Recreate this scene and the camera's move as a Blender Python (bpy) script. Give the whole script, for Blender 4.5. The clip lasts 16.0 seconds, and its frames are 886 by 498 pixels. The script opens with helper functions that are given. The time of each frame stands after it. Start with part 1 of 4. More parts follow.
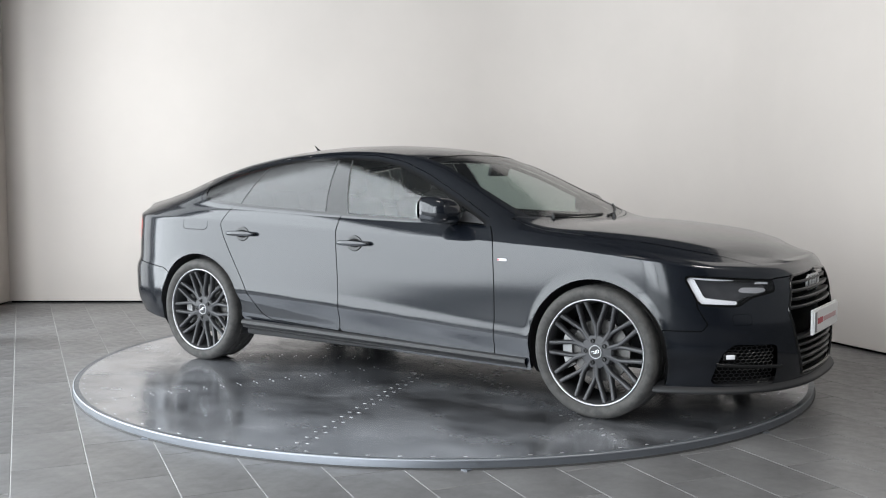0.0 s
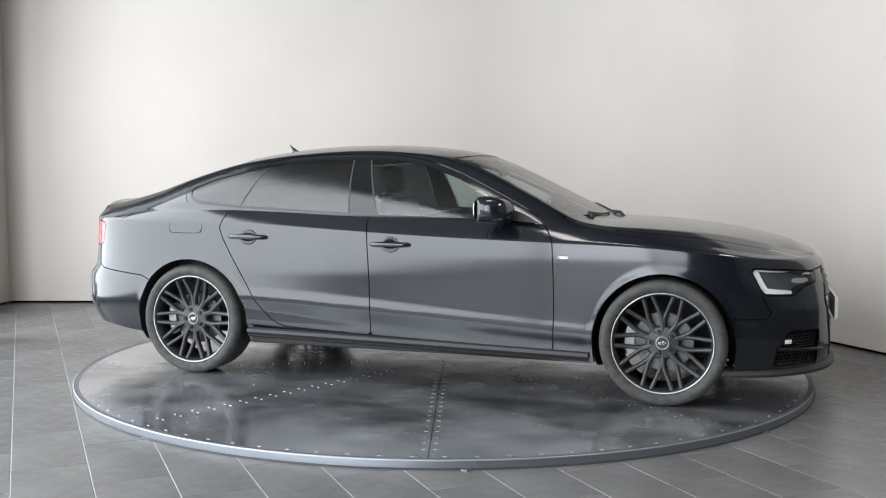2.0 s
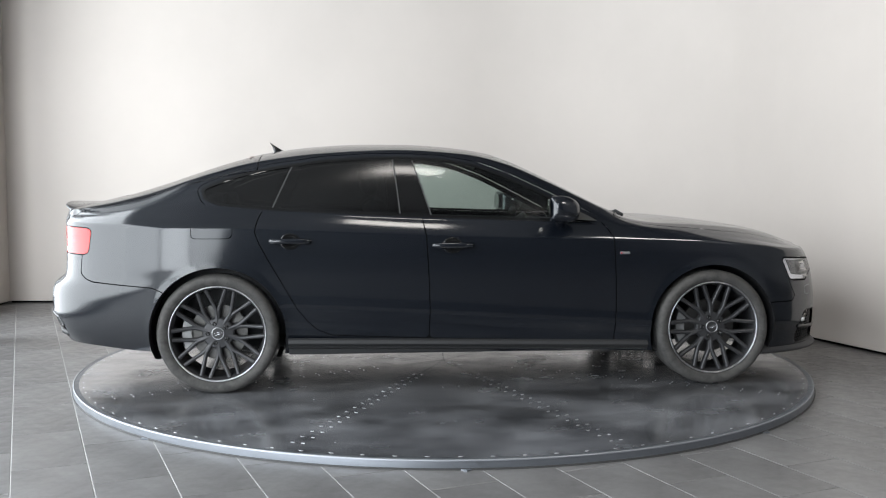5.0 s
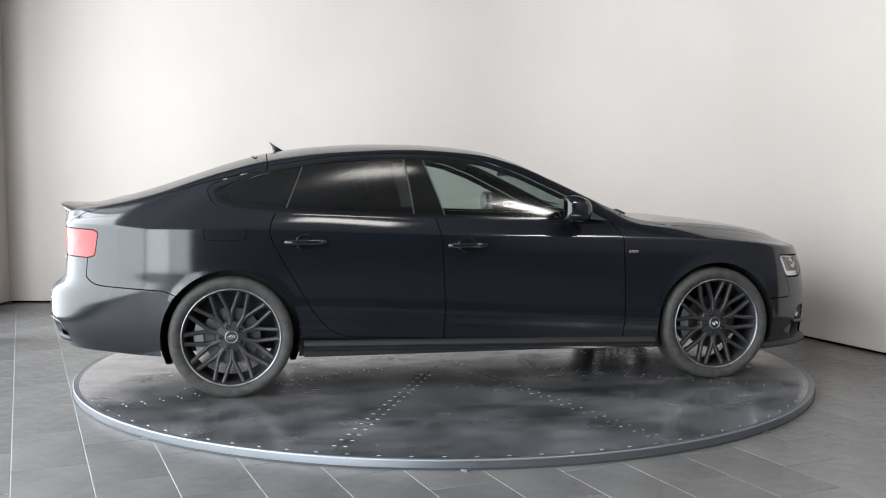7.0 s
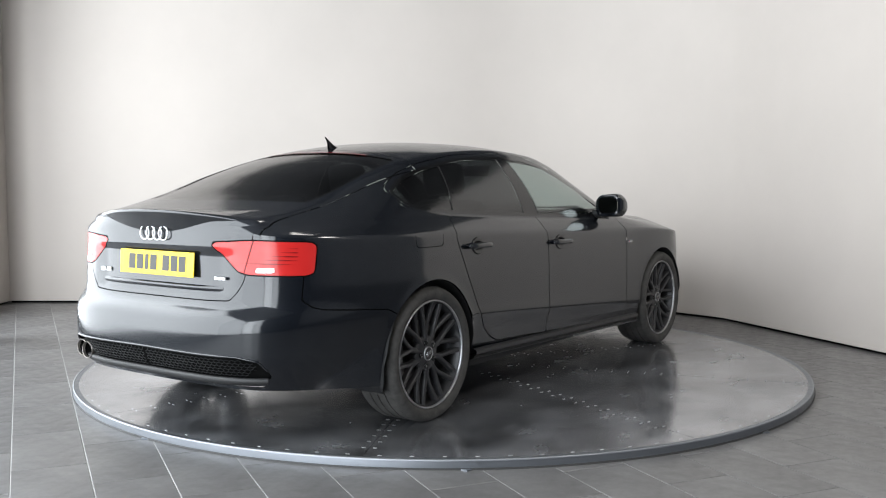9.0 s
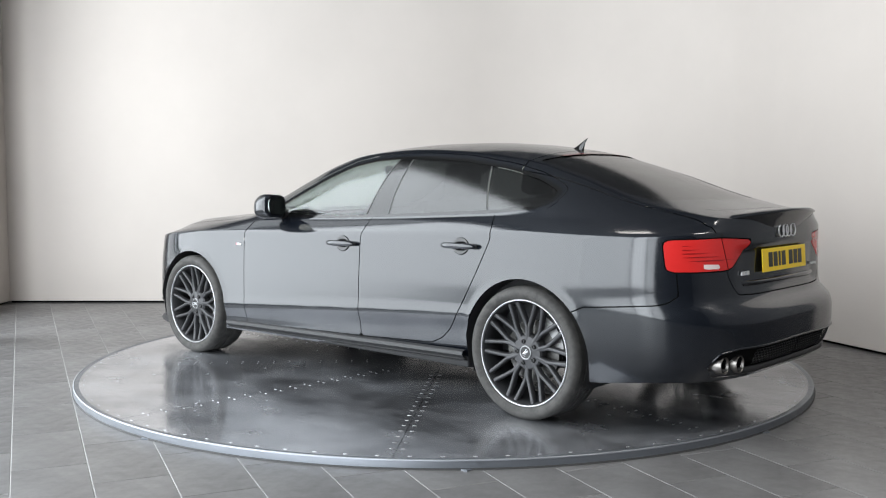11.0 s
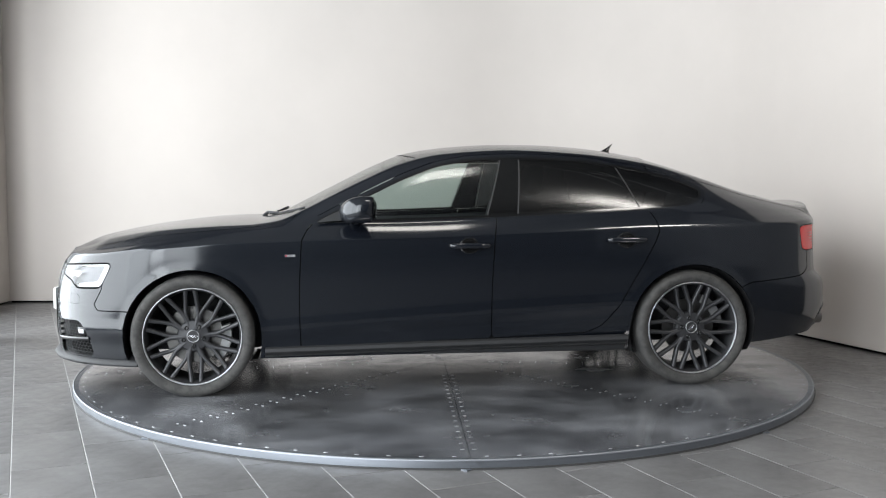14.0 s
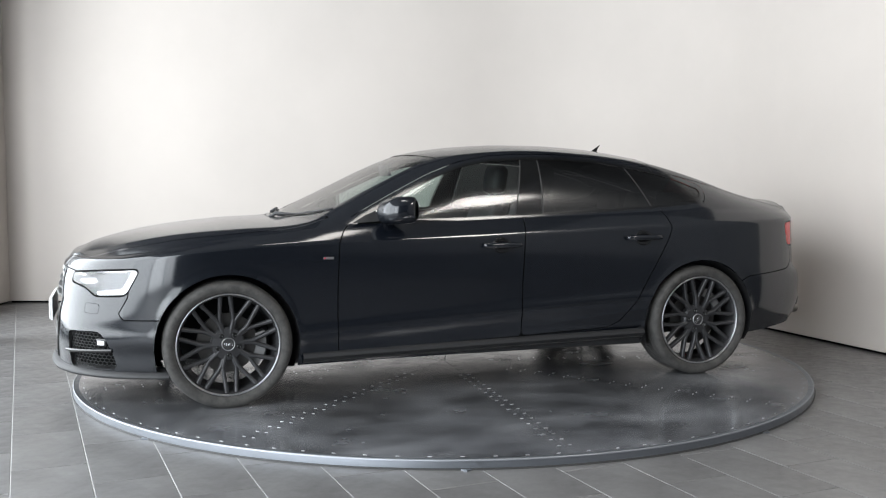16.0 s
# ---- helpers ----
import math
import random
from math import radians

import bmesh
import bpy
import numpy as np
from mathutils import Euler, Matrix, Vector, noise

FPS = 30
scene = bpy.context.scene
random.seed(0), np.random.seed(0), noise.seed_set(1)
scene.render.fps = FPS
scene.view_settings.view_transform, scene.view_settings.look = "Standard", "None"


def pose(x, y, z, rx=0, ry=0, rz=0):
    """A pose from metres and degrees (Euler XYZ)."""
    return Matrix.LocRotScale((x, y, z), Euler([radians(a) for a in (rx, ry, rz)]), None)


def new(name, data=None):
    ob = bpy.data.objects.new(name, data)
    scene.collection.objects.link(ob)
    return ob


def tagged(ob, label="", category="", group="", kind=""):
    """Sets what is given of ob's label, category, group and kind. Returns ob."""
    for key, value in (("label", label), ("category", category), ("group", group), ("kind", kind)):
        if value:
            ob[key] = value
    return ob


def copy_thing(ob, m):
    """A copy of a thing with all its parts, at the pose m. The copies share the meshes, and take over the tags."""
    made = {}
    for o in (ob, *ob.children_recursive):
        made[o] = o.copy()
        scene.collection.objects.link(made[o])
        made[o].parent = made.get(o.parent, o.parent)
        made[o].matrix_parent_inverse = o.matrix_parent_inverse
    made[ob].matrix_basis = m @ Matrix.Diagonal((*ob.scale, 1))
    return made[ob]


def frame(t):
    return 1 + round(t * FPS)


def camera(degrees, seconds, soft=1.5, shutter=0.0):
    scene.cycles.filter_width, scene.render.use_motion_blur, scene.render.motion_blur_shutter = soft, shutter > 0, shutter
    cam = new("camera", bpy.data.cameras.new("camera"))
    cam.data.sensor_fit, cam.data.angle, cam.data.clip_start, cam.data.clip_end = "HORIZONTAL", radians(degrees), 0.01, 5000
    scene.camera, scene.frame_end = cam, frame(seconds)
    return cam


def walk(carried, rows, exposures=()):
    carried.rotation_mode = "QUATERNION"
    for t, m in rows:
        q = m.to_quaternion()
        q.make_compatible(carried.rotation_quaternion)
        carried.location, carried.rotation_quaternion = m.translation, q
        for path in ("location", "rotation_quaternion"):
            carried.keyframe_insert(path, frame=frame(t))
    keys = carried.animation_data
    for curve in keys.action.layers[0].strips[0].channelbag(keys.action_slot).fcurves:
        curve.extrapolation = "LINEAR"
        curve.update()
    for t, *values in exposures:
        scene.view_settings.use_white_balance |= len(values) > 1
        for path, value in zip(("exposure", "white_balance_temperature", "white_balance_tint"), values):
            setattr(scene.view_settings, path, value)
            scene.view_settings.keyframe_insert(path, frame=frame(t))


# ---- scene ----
# ---- the camera, on a stand ----
cam = camera(49.29, 16.0, soft=1.15)
EYE = pose(-0.0046, -6.2547, 1.2212, 90 - 4.142, 0, 0) @ pose(0, 0, 0, 0, 0, 0.055)
walk(cam, [(0, EYE), (16.0, EYE)], [(0, -.01), (2.0, .03), (3.0, .08), (8.0, .1), (9.0, .08), (9.5, -.03), (10.5, .03), (12.0, .13), (16.0, .12)])

DECK = 0.04   # height of the turntable's deck over the floor
OFF = (0.07, 0.0204)   # the car's middle on the deck
# seconds and the deck's angle in degrees
TURN = [(0, -33.77), (.5, -29.67), (1, -25.76), (1.5, -21.82), (2, -17.93), (2.5, -13.82), (3, -9.75), (3.5, -5.82), (4, -2.1),
        (4.5, 1.75), (4.9, 4.9), (5.1, 6.2), (5.5, 7.3), (6, 8.6), (6.5, 9.85), (7, 11.13), (7.5, 12.5), (8, 14.0), (8.1, 16.9), (8.3, 25.2),
        (8.5, 34.04), (9, 54.82), (9.5, 75.68), (10, 96.46), (10.2, 104.91), (10.6, 121.5), (11, 138.2), (11.5, 159), (11.9, 175.5),
        (12.05, 180.9), (12.3, 181.94), (12.5, 182.37), (13, 183.83), (13.5, 185.35), (14, 186.75), (14.5, 187.98), (15, 189.35),
        (15.1, 190.2), (15.5, 194.05), (16, 198.61)]

# ---- world and lights ----
world = bpy.data.worlds.new("world")
scene.world = world
world.use_nodes = True
world.node_tree.nodes["Background"].inputs[0].default_value = (.9, .93, 1, 1)
world.node_tree.nodes["Background"].inputs[1].default_value = 0.02
CEIL = 6.2
WHITE_TOP = 3.2   # the white paint ends here; the unseen wall above is added dark to darken reflections


def area_lamp(name, m, w, d, watts, colour=(1, .995, .985)):
    """A soft rectangular lamp that shines along its own -z."""
    lamp = bpy.data.lights.new(name, "AREA")
    lamp.shape, lamp.size, lamp.size_y, lamp.energy, lamp.color = "RECTANGLE", w, d, watts, colour
    ob = new(name, lamp)
    ob.matrix_world = m
    return ob


# hanging lights: x, y, width, depth, watts
LAMPS = [(3.0, -3.7, 1.1, 1.1, 80), (.15, -1.65, .9, .5, 16)]
LAMP_Z = 4.5
for x, y, w, d, watts in LAMPS:
    area_lamp("ceiling_lamp", pose(x, y, LAMP_Z + .02), w, d, watts, (1, .96, .91))
# unseen tall light banks along the wall on the left and round its corner, shaped for the car's reflections, and one
# added to brighten the back wall: centre, length, turn, foot, top, watts
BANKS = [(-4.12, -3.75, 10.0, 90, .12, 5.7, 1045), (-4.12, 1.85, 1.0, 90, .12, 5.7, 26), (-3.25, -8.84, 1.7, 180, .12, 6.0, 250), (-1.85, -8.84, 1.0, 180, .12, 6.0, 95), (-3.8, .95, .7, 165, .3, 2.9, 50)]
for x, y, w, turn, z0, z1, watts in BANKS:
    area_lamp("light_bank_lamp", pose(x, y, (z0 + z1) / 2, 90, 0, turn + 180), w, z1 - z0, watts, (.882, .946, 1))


# ---- materials ----
def material(name, colour, rough=.5, metal=0.0, coat=0.0, coat_rough=.03, spec=.5):
    m = bpy.data.materials.new(name)
    m.use_nodes = True
    b = m.node_tree.nodes["Principled BSDF"]
    b.inputs["Base Color"].default_value = (*colour, 1)
    b.inputs["Roughness"].default_value = rough
    b.inputs["Metallic"].default_value = metal
    b.inputs["Coat Weight"].default_value = coat
    b.inputs["Coat Roughness"].default_value = coat_rough
    b.inputs["Specular IOR Level"].default_value = spec
    return m


def node(m, kind, **values):
    n = m.node_tree.nodes.new(kind)
    for k, v in values.items():
        n.inputs[k.replace("_", " ")].default_value = v
    return n


def link(m, a, b):
    m.node_tree.links.new(a, b)


def vary(m, scale, low, high, what="Base Color", detail=6, stretch=(1, 1, 1), space="Object", lo=.35, hi=.65):
    """Noise between two values into an input of the material's surface."""
    b = m.node_tree.nodes["Principled BSDF"]
    co = node(m, "ShaderNodeTexCoord")
    mp = node(m, "ShaderNodeMapping")
    mp.inputs["Scale"].default_value = stretch
    nz = node(m, "ShaderNodeTexNoise", Scale=scale, Detail=detail, Roughness=.62)
    ramp = node(m, "ShaderNodeValToRGB")
    ramp.color_ramp.elements[0].position, ramp.color_ramp.elements[1].position = lo, hi
    for e, v in zip(ramp.color_ramp.elements, (low, high)):
        e.color = (*v, 1) if isinstance(v, tuple) else (v, v, v, 1)
    link(m, co.outputs[space], mp.inputs["Vector"])
    link(m, mp.outputs["Vector"], nz.inputs["Vector"])
    link(m, nz.outputs["Fac"], ramp.inputs["Fac"])
    link(m, ramp.outputs["Color"], b.inputs[what])
    return ramp


def bump(m, scale, strength, distance=.002, detail=4, stretch=(1, 1, 1)):
    b = m.node_tree.nodes["Principled BSDF"]
    co = node(m, "ShaderNodeTexCoord")
    mp = node(m, "ShaderNodeMapping")
    mp.inputs["Scale"].default_value = stretch
    nz = node(m, "ShaderNodeTexNoise", Scale=scale, Detail=detail)
    bp = node(m, "ShaderNodeBump", Strength=strength, Distance=distance)
    link(m, co.outputs["Object"], mp.inputs["Vector"])
    link(m, mp.outputs["Vector"], nz.inputs["Vector"])
    link(m, nz.outputs["Fac"], bp.inputs["Height"])
    link(m, bp.outputs["Normal"], b.inputs["Normal"])


def glass(name, tint, rough=.09):
    """A thin pane: tinted see-through with a mirror gloss that grows at a slant."""
    m = bpy.data.materials.new(name)
    m.use_nodes = True
    t = m.node_tree
    t.nodes.clear()
    out = t.nodes.new("ShaderNodeOutputMaterial")
    mix = t.nodes.new("ShaderNodeMixShader")
    clear = t.nodes.new("ShaderNodeBsdfTransparent")
    clear.inputs["Color"].default_value = (*tint, 1)
    gloss = t.nodes.new("ShaderNodeBsdfGlossy")
    gloss.inputs["Roughness"].default_value = rough
    # gloss of about 5 per cent face on, rising at a slant, alike from both sides
    facing = t.nodes.new("ShaderNodeLayerWeight")
    facing.inputs["Blend"].default_value = .5
    power = t.nodes.new("ShaderNodeMath")
    power.operation, power.inputs[1].default_value = "POWER", 4.0
    scale = t.nodes.new("ShaderNodeMath")
    scale.operation, scale.inputs[1].default_value, scale.inputs[2].default_value = "MULTIPLY_ADD", .8, .075
    t.links.new(facing.outputs["Facing"], power.inputs[0])
    t.links.new(power.outputs[0], scale.inputs[0])
    t.links.new(scale.outputs[0], mix.inputs[0])
    t.links.new(clear.outputs[0], mix.inputs[1])
    t.links.new(gloss.outputs[0], mix.inputs[2])
    t.links.new(mix.outputs[0], out.inputs[0])
    return m


WALL = material("white wall paint", (.64, .612, .588), .75)
vary(WALL, .55, (.503, .459, .423), (.544, .496, .457))
bump(WALL, 60, .06, .001)
# two wall tones with the weak light of the studio's unseen half painted in
DARK_WALL = material("dark tone for unlit walls", (.03, .03, .032), .8)
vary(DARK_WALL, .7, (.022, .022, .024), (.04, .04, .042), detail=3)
GREY_WALL = material("half-lit wall grey", (.13, .13, .134), .8)
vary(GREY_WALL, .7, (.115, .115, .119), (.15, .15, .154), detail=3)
CEILING = material("grey ceiling paint", (.14, .14, .14), .9)
vary(CEILING, 2, (.12, .12, .12), (.16, .16, .16))
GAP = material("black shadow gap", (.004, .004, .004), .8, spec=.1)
TILE = material("dark grey porcelain tile", (.09, .09, .092), .42)
ramp = vary(TILE, 2.2, (.125, .121, .12), (.18, .176, .174))
info = node(TILE, "ShaderNodeObjectInfo")
hue = node(TILE, "ShaderNodeMixRGB", Fac=.18)
hue.blend_type = "MULTIPLY"
link(TILE, ramp.outputs[0], hue.inputs[1])
link(TILE, info.outputs["Random"], hue.inputs[2])
link(TILE, hue.outputs[0], TILE.node_tree.nodes["Principled BSDF"].inputs["Base Color"])
vary(TILE, 14, .28, .43, "Roughness")
bump(TILE, 90, .05, .0008)
GROUT = material("pale grey grout", (.42, .41, .40), .9)
STEEL = material("worn dark steel deck plate", (.4, .4, .41), .2, .87)
vary(STEEL, 1.6, (.28, .288, .31), (.59, .602, .632), detail=5, lo=.32, hi=.68)
vary(STEEL, 2.6, .15, .29, "Roughness", detail=4, stretch=(1, 1.6, 1), lo=.4, hi=.68)
vary(STEEL, 1.7, .7, .93, "Metallic", detail=9, stretch=(1, 1.5, 1), lo=.36, hi=.62)
bump(STEEL, 3, .012, .004, 2)
RIM_METAL = material("brushed aluminium edge", (.23, .245, .27), .42, .8)
vary(RIM_METAL, 30, .3, .46, "Roughness")
RIM_EDGE = material("worn bright aluminium", (.34, .355, .38), .5, .85)
RIVET = material("bright rivet steel", (.55, .55, .56), .42, 1)
PAINT = material("black car paint", (.005, .0062, .0088), .45, 0, .86, .105, .1)
PAINT.node_tree.nodes["Principled BSDF"].inputs["Coat IOR"].default_value = 1.66
PAINT.node_tree.nodes["Principled BSDF"].inputs["Specular Tint"].default_value = (.82, .91, 1, 1)
vary(PAINT, 900, (.0025, .0033, .0055), (.005, .0065, .0098))
GLOSS_BLACK = material("gloss black trim", (.006, .006, .006), .12)
MESH_BLACK = material("black honeycomb plastic", (.007, .0075, .0085), .4)
MATT_BLACK = material("matt black plastic", (.018, .018, .019), .55)
bump(MATT_BLACK, 400, .15, .0005)
SATIN_BLACK = material("satin black wheel paint", (.04, .04, .042), .38, .4)
POLISHED = material("polished alloy lip", (.42, .42, .43), .36, 1)
RUBBER = material("black tyre rubber", (.035, .034, .033), .75)
vary(RUBBER, 25, (.03, .029, .0275), (.06, .057, .053))
bump(RUBBER, 140, .25, .001)
DISC = material("brake disc iron", (.12, .117, .113), .38, 1)
vary(DISC, 40, .3, .55, "Roughness")
CALIPER = material("grey caliper", (.3, .3, .3), .45, .5)
CHROME = material("chrome", (.8, .8, .81), .1, 1)
PIPE = material("sooty pipe steel", (.24, .225, .21), .36, 1)
SILVER = material("silver badge", (.72, .72, .73), .35, .45)
SEAL = material("grey rubber seal", (.03, .03, .03), .6)
RED_LENS = material("red lamp lens", (.56, .022, .02), .2, 0, .3, .12, .4)
RED_DEEP = material("red lamp ribs", (.22, .008, .008), .25, 0, .3)
PALE_LENS = material("pale lamp lens", (.75, .62, .6), .15, 0, 1)
LAMP_SILVER = material("headlamp reflector", (.5, .5, .52), .35, .45)
LAMP_WHITE = material("white light guide", (.9, .9, .92), .2, 0, 1)
LAMP_DARK = material("dark lamp housing", (.07, .07, .075), .3, .3)
LENS = glass("clear lamp lens", (.95, .95, .96))
CLEAR = glass("clear window glass", (.62, .7, .675), .14)
TINTED = glass("dark tinted glass", (.05, .052, .055), .2)
SEMI = glass("tinted rear glass", (.075, .077, .082), .12)
SEAT = material("black seat leather", (.009, .009, .01), .5)
bump(SEAT, 120, .2, .001)
CABIN = material("black cabin lining", (.012, .012, .013), .7)
PLATE_YELLOW = material("yellow number plate", (.92, .64, .01), .4)
PLATE_WHITE = material("white number plate", (.8, .8, .79), .35)
INK = material("black plate print", (.01, .01, .01), .4)
RED_INK = material("red print", (.45, .03, .05), .4)
PINK_INK = material("pale red print", (.55, .33, .34), .4)
MIRROR = material("mirror glass", (.3, .32, .31), .02, 1)


# ---- mesh helpers ----
def part(name, bm, mat, parent=None, label="", smooth=True):
    """Links a bmesh as one mesh object under a thing or a part."""
    me = bpy.data.meshes.new(name)
    bm.normal_update()
    bm.to_mesh(me)
    bm.free()
    for f in me.polygons:
        f.use_smooth = smooth
    me.materials.append(mat)
    ob = new(name, me)
    if parent:
        ob.parent = parent
    return tagged(ob, label)


def sharp(ob, angle=32):
    ob.data.set_sharp_from_angle(angle=radians(angle))
    return ob


def box(bm, x0, x1, y0, y1, z0, z1, m=None, bevel=0):
    v = [bm.verts.new((x, y, z)) for x in (x0, x1) for y in (y0, y1) for z in (z0, z1)]
    fs = [bm.faces.new([v[i] for i in q]) for q in ((0, 1, 3, 2), (4, 6, 7, 5), (0, 4, 5, 1), (2, 3, 7, 6), (0, 2, 6, 4), (1, 5, 7, 3))]
    if m is not None:
        bmesh.ops.transform(bm, matrix=m, verts=v)
    if bevel:
        bmesh.ops.bevel(bm, geom=list({e for f in fs for e in f.edges}), offset=bevel, segments=2, affect="EDGES", profile=.5)


def tube(bm, pts, r, sides=8, closed=False):
    """A round bar along a row of points; r may be one radius or one per point."""
    pts = [Vector(p) for p in pts]
    n = len(pts)
    rings = []
    for i, p in enumerate(pts):
        a, b = (pts[(i - 1) % n], pts[(i + 1) % n]) if closed else (pts[max(i - 1, 0)], pts[min(i + 1, n - 1)])
        d = (b - a).normalized()
        s = d.cross(Vector((0, 0, 1)) if abs(d.z) < .9 else Vector((1, 0, 0))).normalized()
        t = s.cross(d)
        rr = r[i] if isinstance(r, (list, tuple)) else r
        rings.append([bm.verts.new(p + (s * math.cos(k * math.tau / sides) + t * math.sin(k * math.tau / sides)) * rr) for k in range(sides)])
    for i in range(n if closed else n - 1):
        for k in range(sides):
            bm.faces.new((rings[i][k], rings[i][(k + 1) % sides], rings[(i + 1) % n][(k + 1) % sides], rings[(i + 1) % n][k]))
    if not closed:
        bm.faces.new(rings[0][::-1])
        bm.faces.new(rings[-1])


def lathe(bm, profile, steps=64, m=None, close=False):
    """Turns (radius, height) points round the z axis."""
    rings = []
    made = []
    for k in range(steps):
        a = k * math.tau / steps
        ring = [bm.verts.new((r * math.cos(a), r * math.sin(a), h)) for r, h in profile]
        rings.append(ring)
        made += ring
    n = len(profile)
    for k in range(steps):
        a, b = rings[k], rings[(k + 1) % steps]
        for i in range(n if close else n - 1):
            bm.faces.new((a[i], b[i], b[(i + 1) % n], a[(i + 1) % n]))
    if m is not None:
        bmesh.ops.transform(bm, matrix=m, verts=made)


def prism(bm, outline, h0, h1, m=None):
    """A flat outline in x, y drawn up from h0 to h1."""
    lo = [bm.verts.new((x, y, h0)) for x, y in outline]
    hi = [bm.verts.new((x, y, h1)) for x, y in outline]
    n = len(outline)
    bm.faces.new(lo[::-1])
    bm.faces.new(hi)
    for i in range(n):
        bm.faces.new((lo[i], lo[(i + 1) % n], hi[(i + 1) % n], hi[i]))
    if m is not None:
        bmesh.ops.transform(bm, matrix=m, verts=lo + hi)


def grid_mesh(name, P, mat, parent, label=""):
    """A mesh from a grid of points (rows of rows)."""
    bm = bmesh.new()
    V = [[bm.verts.new(p) for p in row] for row in P]
    for a, b in zip(V, V[1:]):
        for i in range(len(a) - 1):
            bm.faces.new((a[i], b[i], b[i + 1], a[i + 1]))
    bmesh.ops.remove_doubles(bm, verts=bm.verts, dist=1e-5)
    bmesh.ops.recalc_face_normals(bm, faces=bm.faces)
    return part(name, bm, mat, parent, label)


# ---- the room ----
def wall(name, a, b, mat, label, inward, z0=.022, thick=.22, z1=CEIL):
    """A wall from a to b in plan, its inner face on that line, with a dark recess at its foot."""
    a, b = Vector((*a, 0)), Vector((*b, 0))
    d = (b - a).normalized()
    n = Vector((-d.y, d.x, 0)) * inward
    bm = bmesh.new()
    prism(bm, [tuple(p.xy) for p in ((a, b, b - n * thick, a - n * thick) if inward > 0 else (b, a, a - n * thick, b - n * thick))], z0, z1)
    ob = tagged(part(name, bm, mat, None, "", False), label, "wall", kind="structure")
    bm = bmesh.new()
    a2, b2 = a - n * .03, b - n * .03
    prism(bm, [tuple(p.xy) for p in ((a2, b2, b2 - n * .1, a2 - n * .1) if inward > 0 else (b2, a2, a2 - n * .1, b2 - n * .1))], 0, z0)
    part("shadow_gap", bm, GAP, ob, "black shadow gap", False)
    return ob


def build_room():
    white = "white painted studio wall with a dark shadow gap at its foot"
    # the back wall bends round into the right-hand wall in one smooth face
    path = [Vector((-4.27 + 4.6 * k / 6, 3.2 + .04 * k / 6)) for k in range(7)]
    p0, p1, p2 = path[-1], Vector((1.46, 3.27)), Vector((2.43, 2.06))
    path += [p0 * (1 - t) ** 2 + p1 * 2 * t * (1 - t) + p2 * t * t for t in [k / 12 for k in range(1, 13)]]
    path += [Vector((2.475, 1.95)), Vector((2.73, 1.26)), Vector((3.08, .34)), Vector((3.45, -.6))]
    outer = []
    for i, p in enumerate(path):
        d = (path[min(i + 1, len(path) - 1)] - path[max(i - 1, 0)]).normalized()
        outer.append(p + Vector((-d.y, d.x)) * .22)
    for name, lo, hi, dist, mat in (("wall_back", .022, WHITE_TOP, 0.0, WALL), ("shadow_gap", 0, .022, .14, GAP), ("wall_upper", WHITE_TOP, CEIL, .02, DARK_WALL)):
        bm = bmesh.new()
        ring = [p.lerp(o, dist) for p, o in zip(path, outer)]
        V = [[bm.verts.new((*p, z)) for z in (lo, hi)] for p in ring]
        W = [[bm.verts.new((*p, z)) for z in (lo, hi)] for p in outer]
        for i in range(len(path) - 1):
            bm.faces.new((V[i][0], V[i][1], V[i + 1][1], V[i + 1][0])).normal_flip()
            bm.faces.new((W[i][0], W[i + 1][0], W[i + 1][1], W[i][1])).normal_flip()
            bm.faces.new((V[i][0], V[i + 1][0], W[i + 1][0], W[i][0]))
            bm.faces.new((V[i][1], W[i][1], W[i + 1][1], V[i + 1][1]))
        bmesh.ops.recalc_face_normals(bm, faces=bm.faces)
        if name == "wall_back":
            back = tagged(sharp(part(name, bm, mat), 40), "white painted studio wall curving round the corner", "wall", kind="structure")
        elif name == "wall_upper":
            tagged(part(name, bm, mat), "dark upper wall over the white studio wall", "wall", kind="structure")
        else:
            part(name, bm, mat, back, "black shadow gap", False)
    wall("wall_left", (-4.27, -4.6), (-4.27, 3.2), WALL, "white painted side wall lit from above", -1)
    # walls out of view, their shade put into the colour for the car's reflections
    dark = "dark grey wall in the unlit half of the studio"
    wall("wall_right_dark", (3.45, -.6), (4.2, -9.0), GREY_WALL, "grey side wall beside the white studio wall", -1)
    # unseen band, added so the doors reflect a dark wedge above the floor
    bm = bmesh.new()
    prism(bm, [(3.452, -.62), (3.42, -.62), (4.165, -8.99), (4.197, -8.99)], .004, .5)
    tagged(part("baseboard", bm, DARK_WALL, None, "", False), "tall dark skirting board at the foot of the grey wall", "baseboard", kind="structure")
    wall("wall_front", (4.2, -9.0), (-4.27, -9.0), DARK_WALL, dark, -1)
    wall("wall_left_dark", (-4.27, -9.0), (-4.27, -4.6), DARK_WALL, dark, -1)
    bm = bmesh.new()
    prism(bm, [(-4.6, -9.3), (4.5, -9.3), (4.5, 3.6), (-4.6, 3.6)], CEIL, CEIL + .15)
    tagged(part("ceiling", bm, CEILING, None, "", False), "grey painted studio ceiling", "ceiling", kind="structure")
    bm = bmesh.new()
    prism(bm, [(-4.6, -9.3), (4.5, -9.3), (4.5, 3.6), (-4.6, 3.6)], -.15, -.002)
    return tagged(part("floor", bm, GROUT, None, "", False), "dark grey rectangular tile floor with pale grout", "floor", kind="structure")


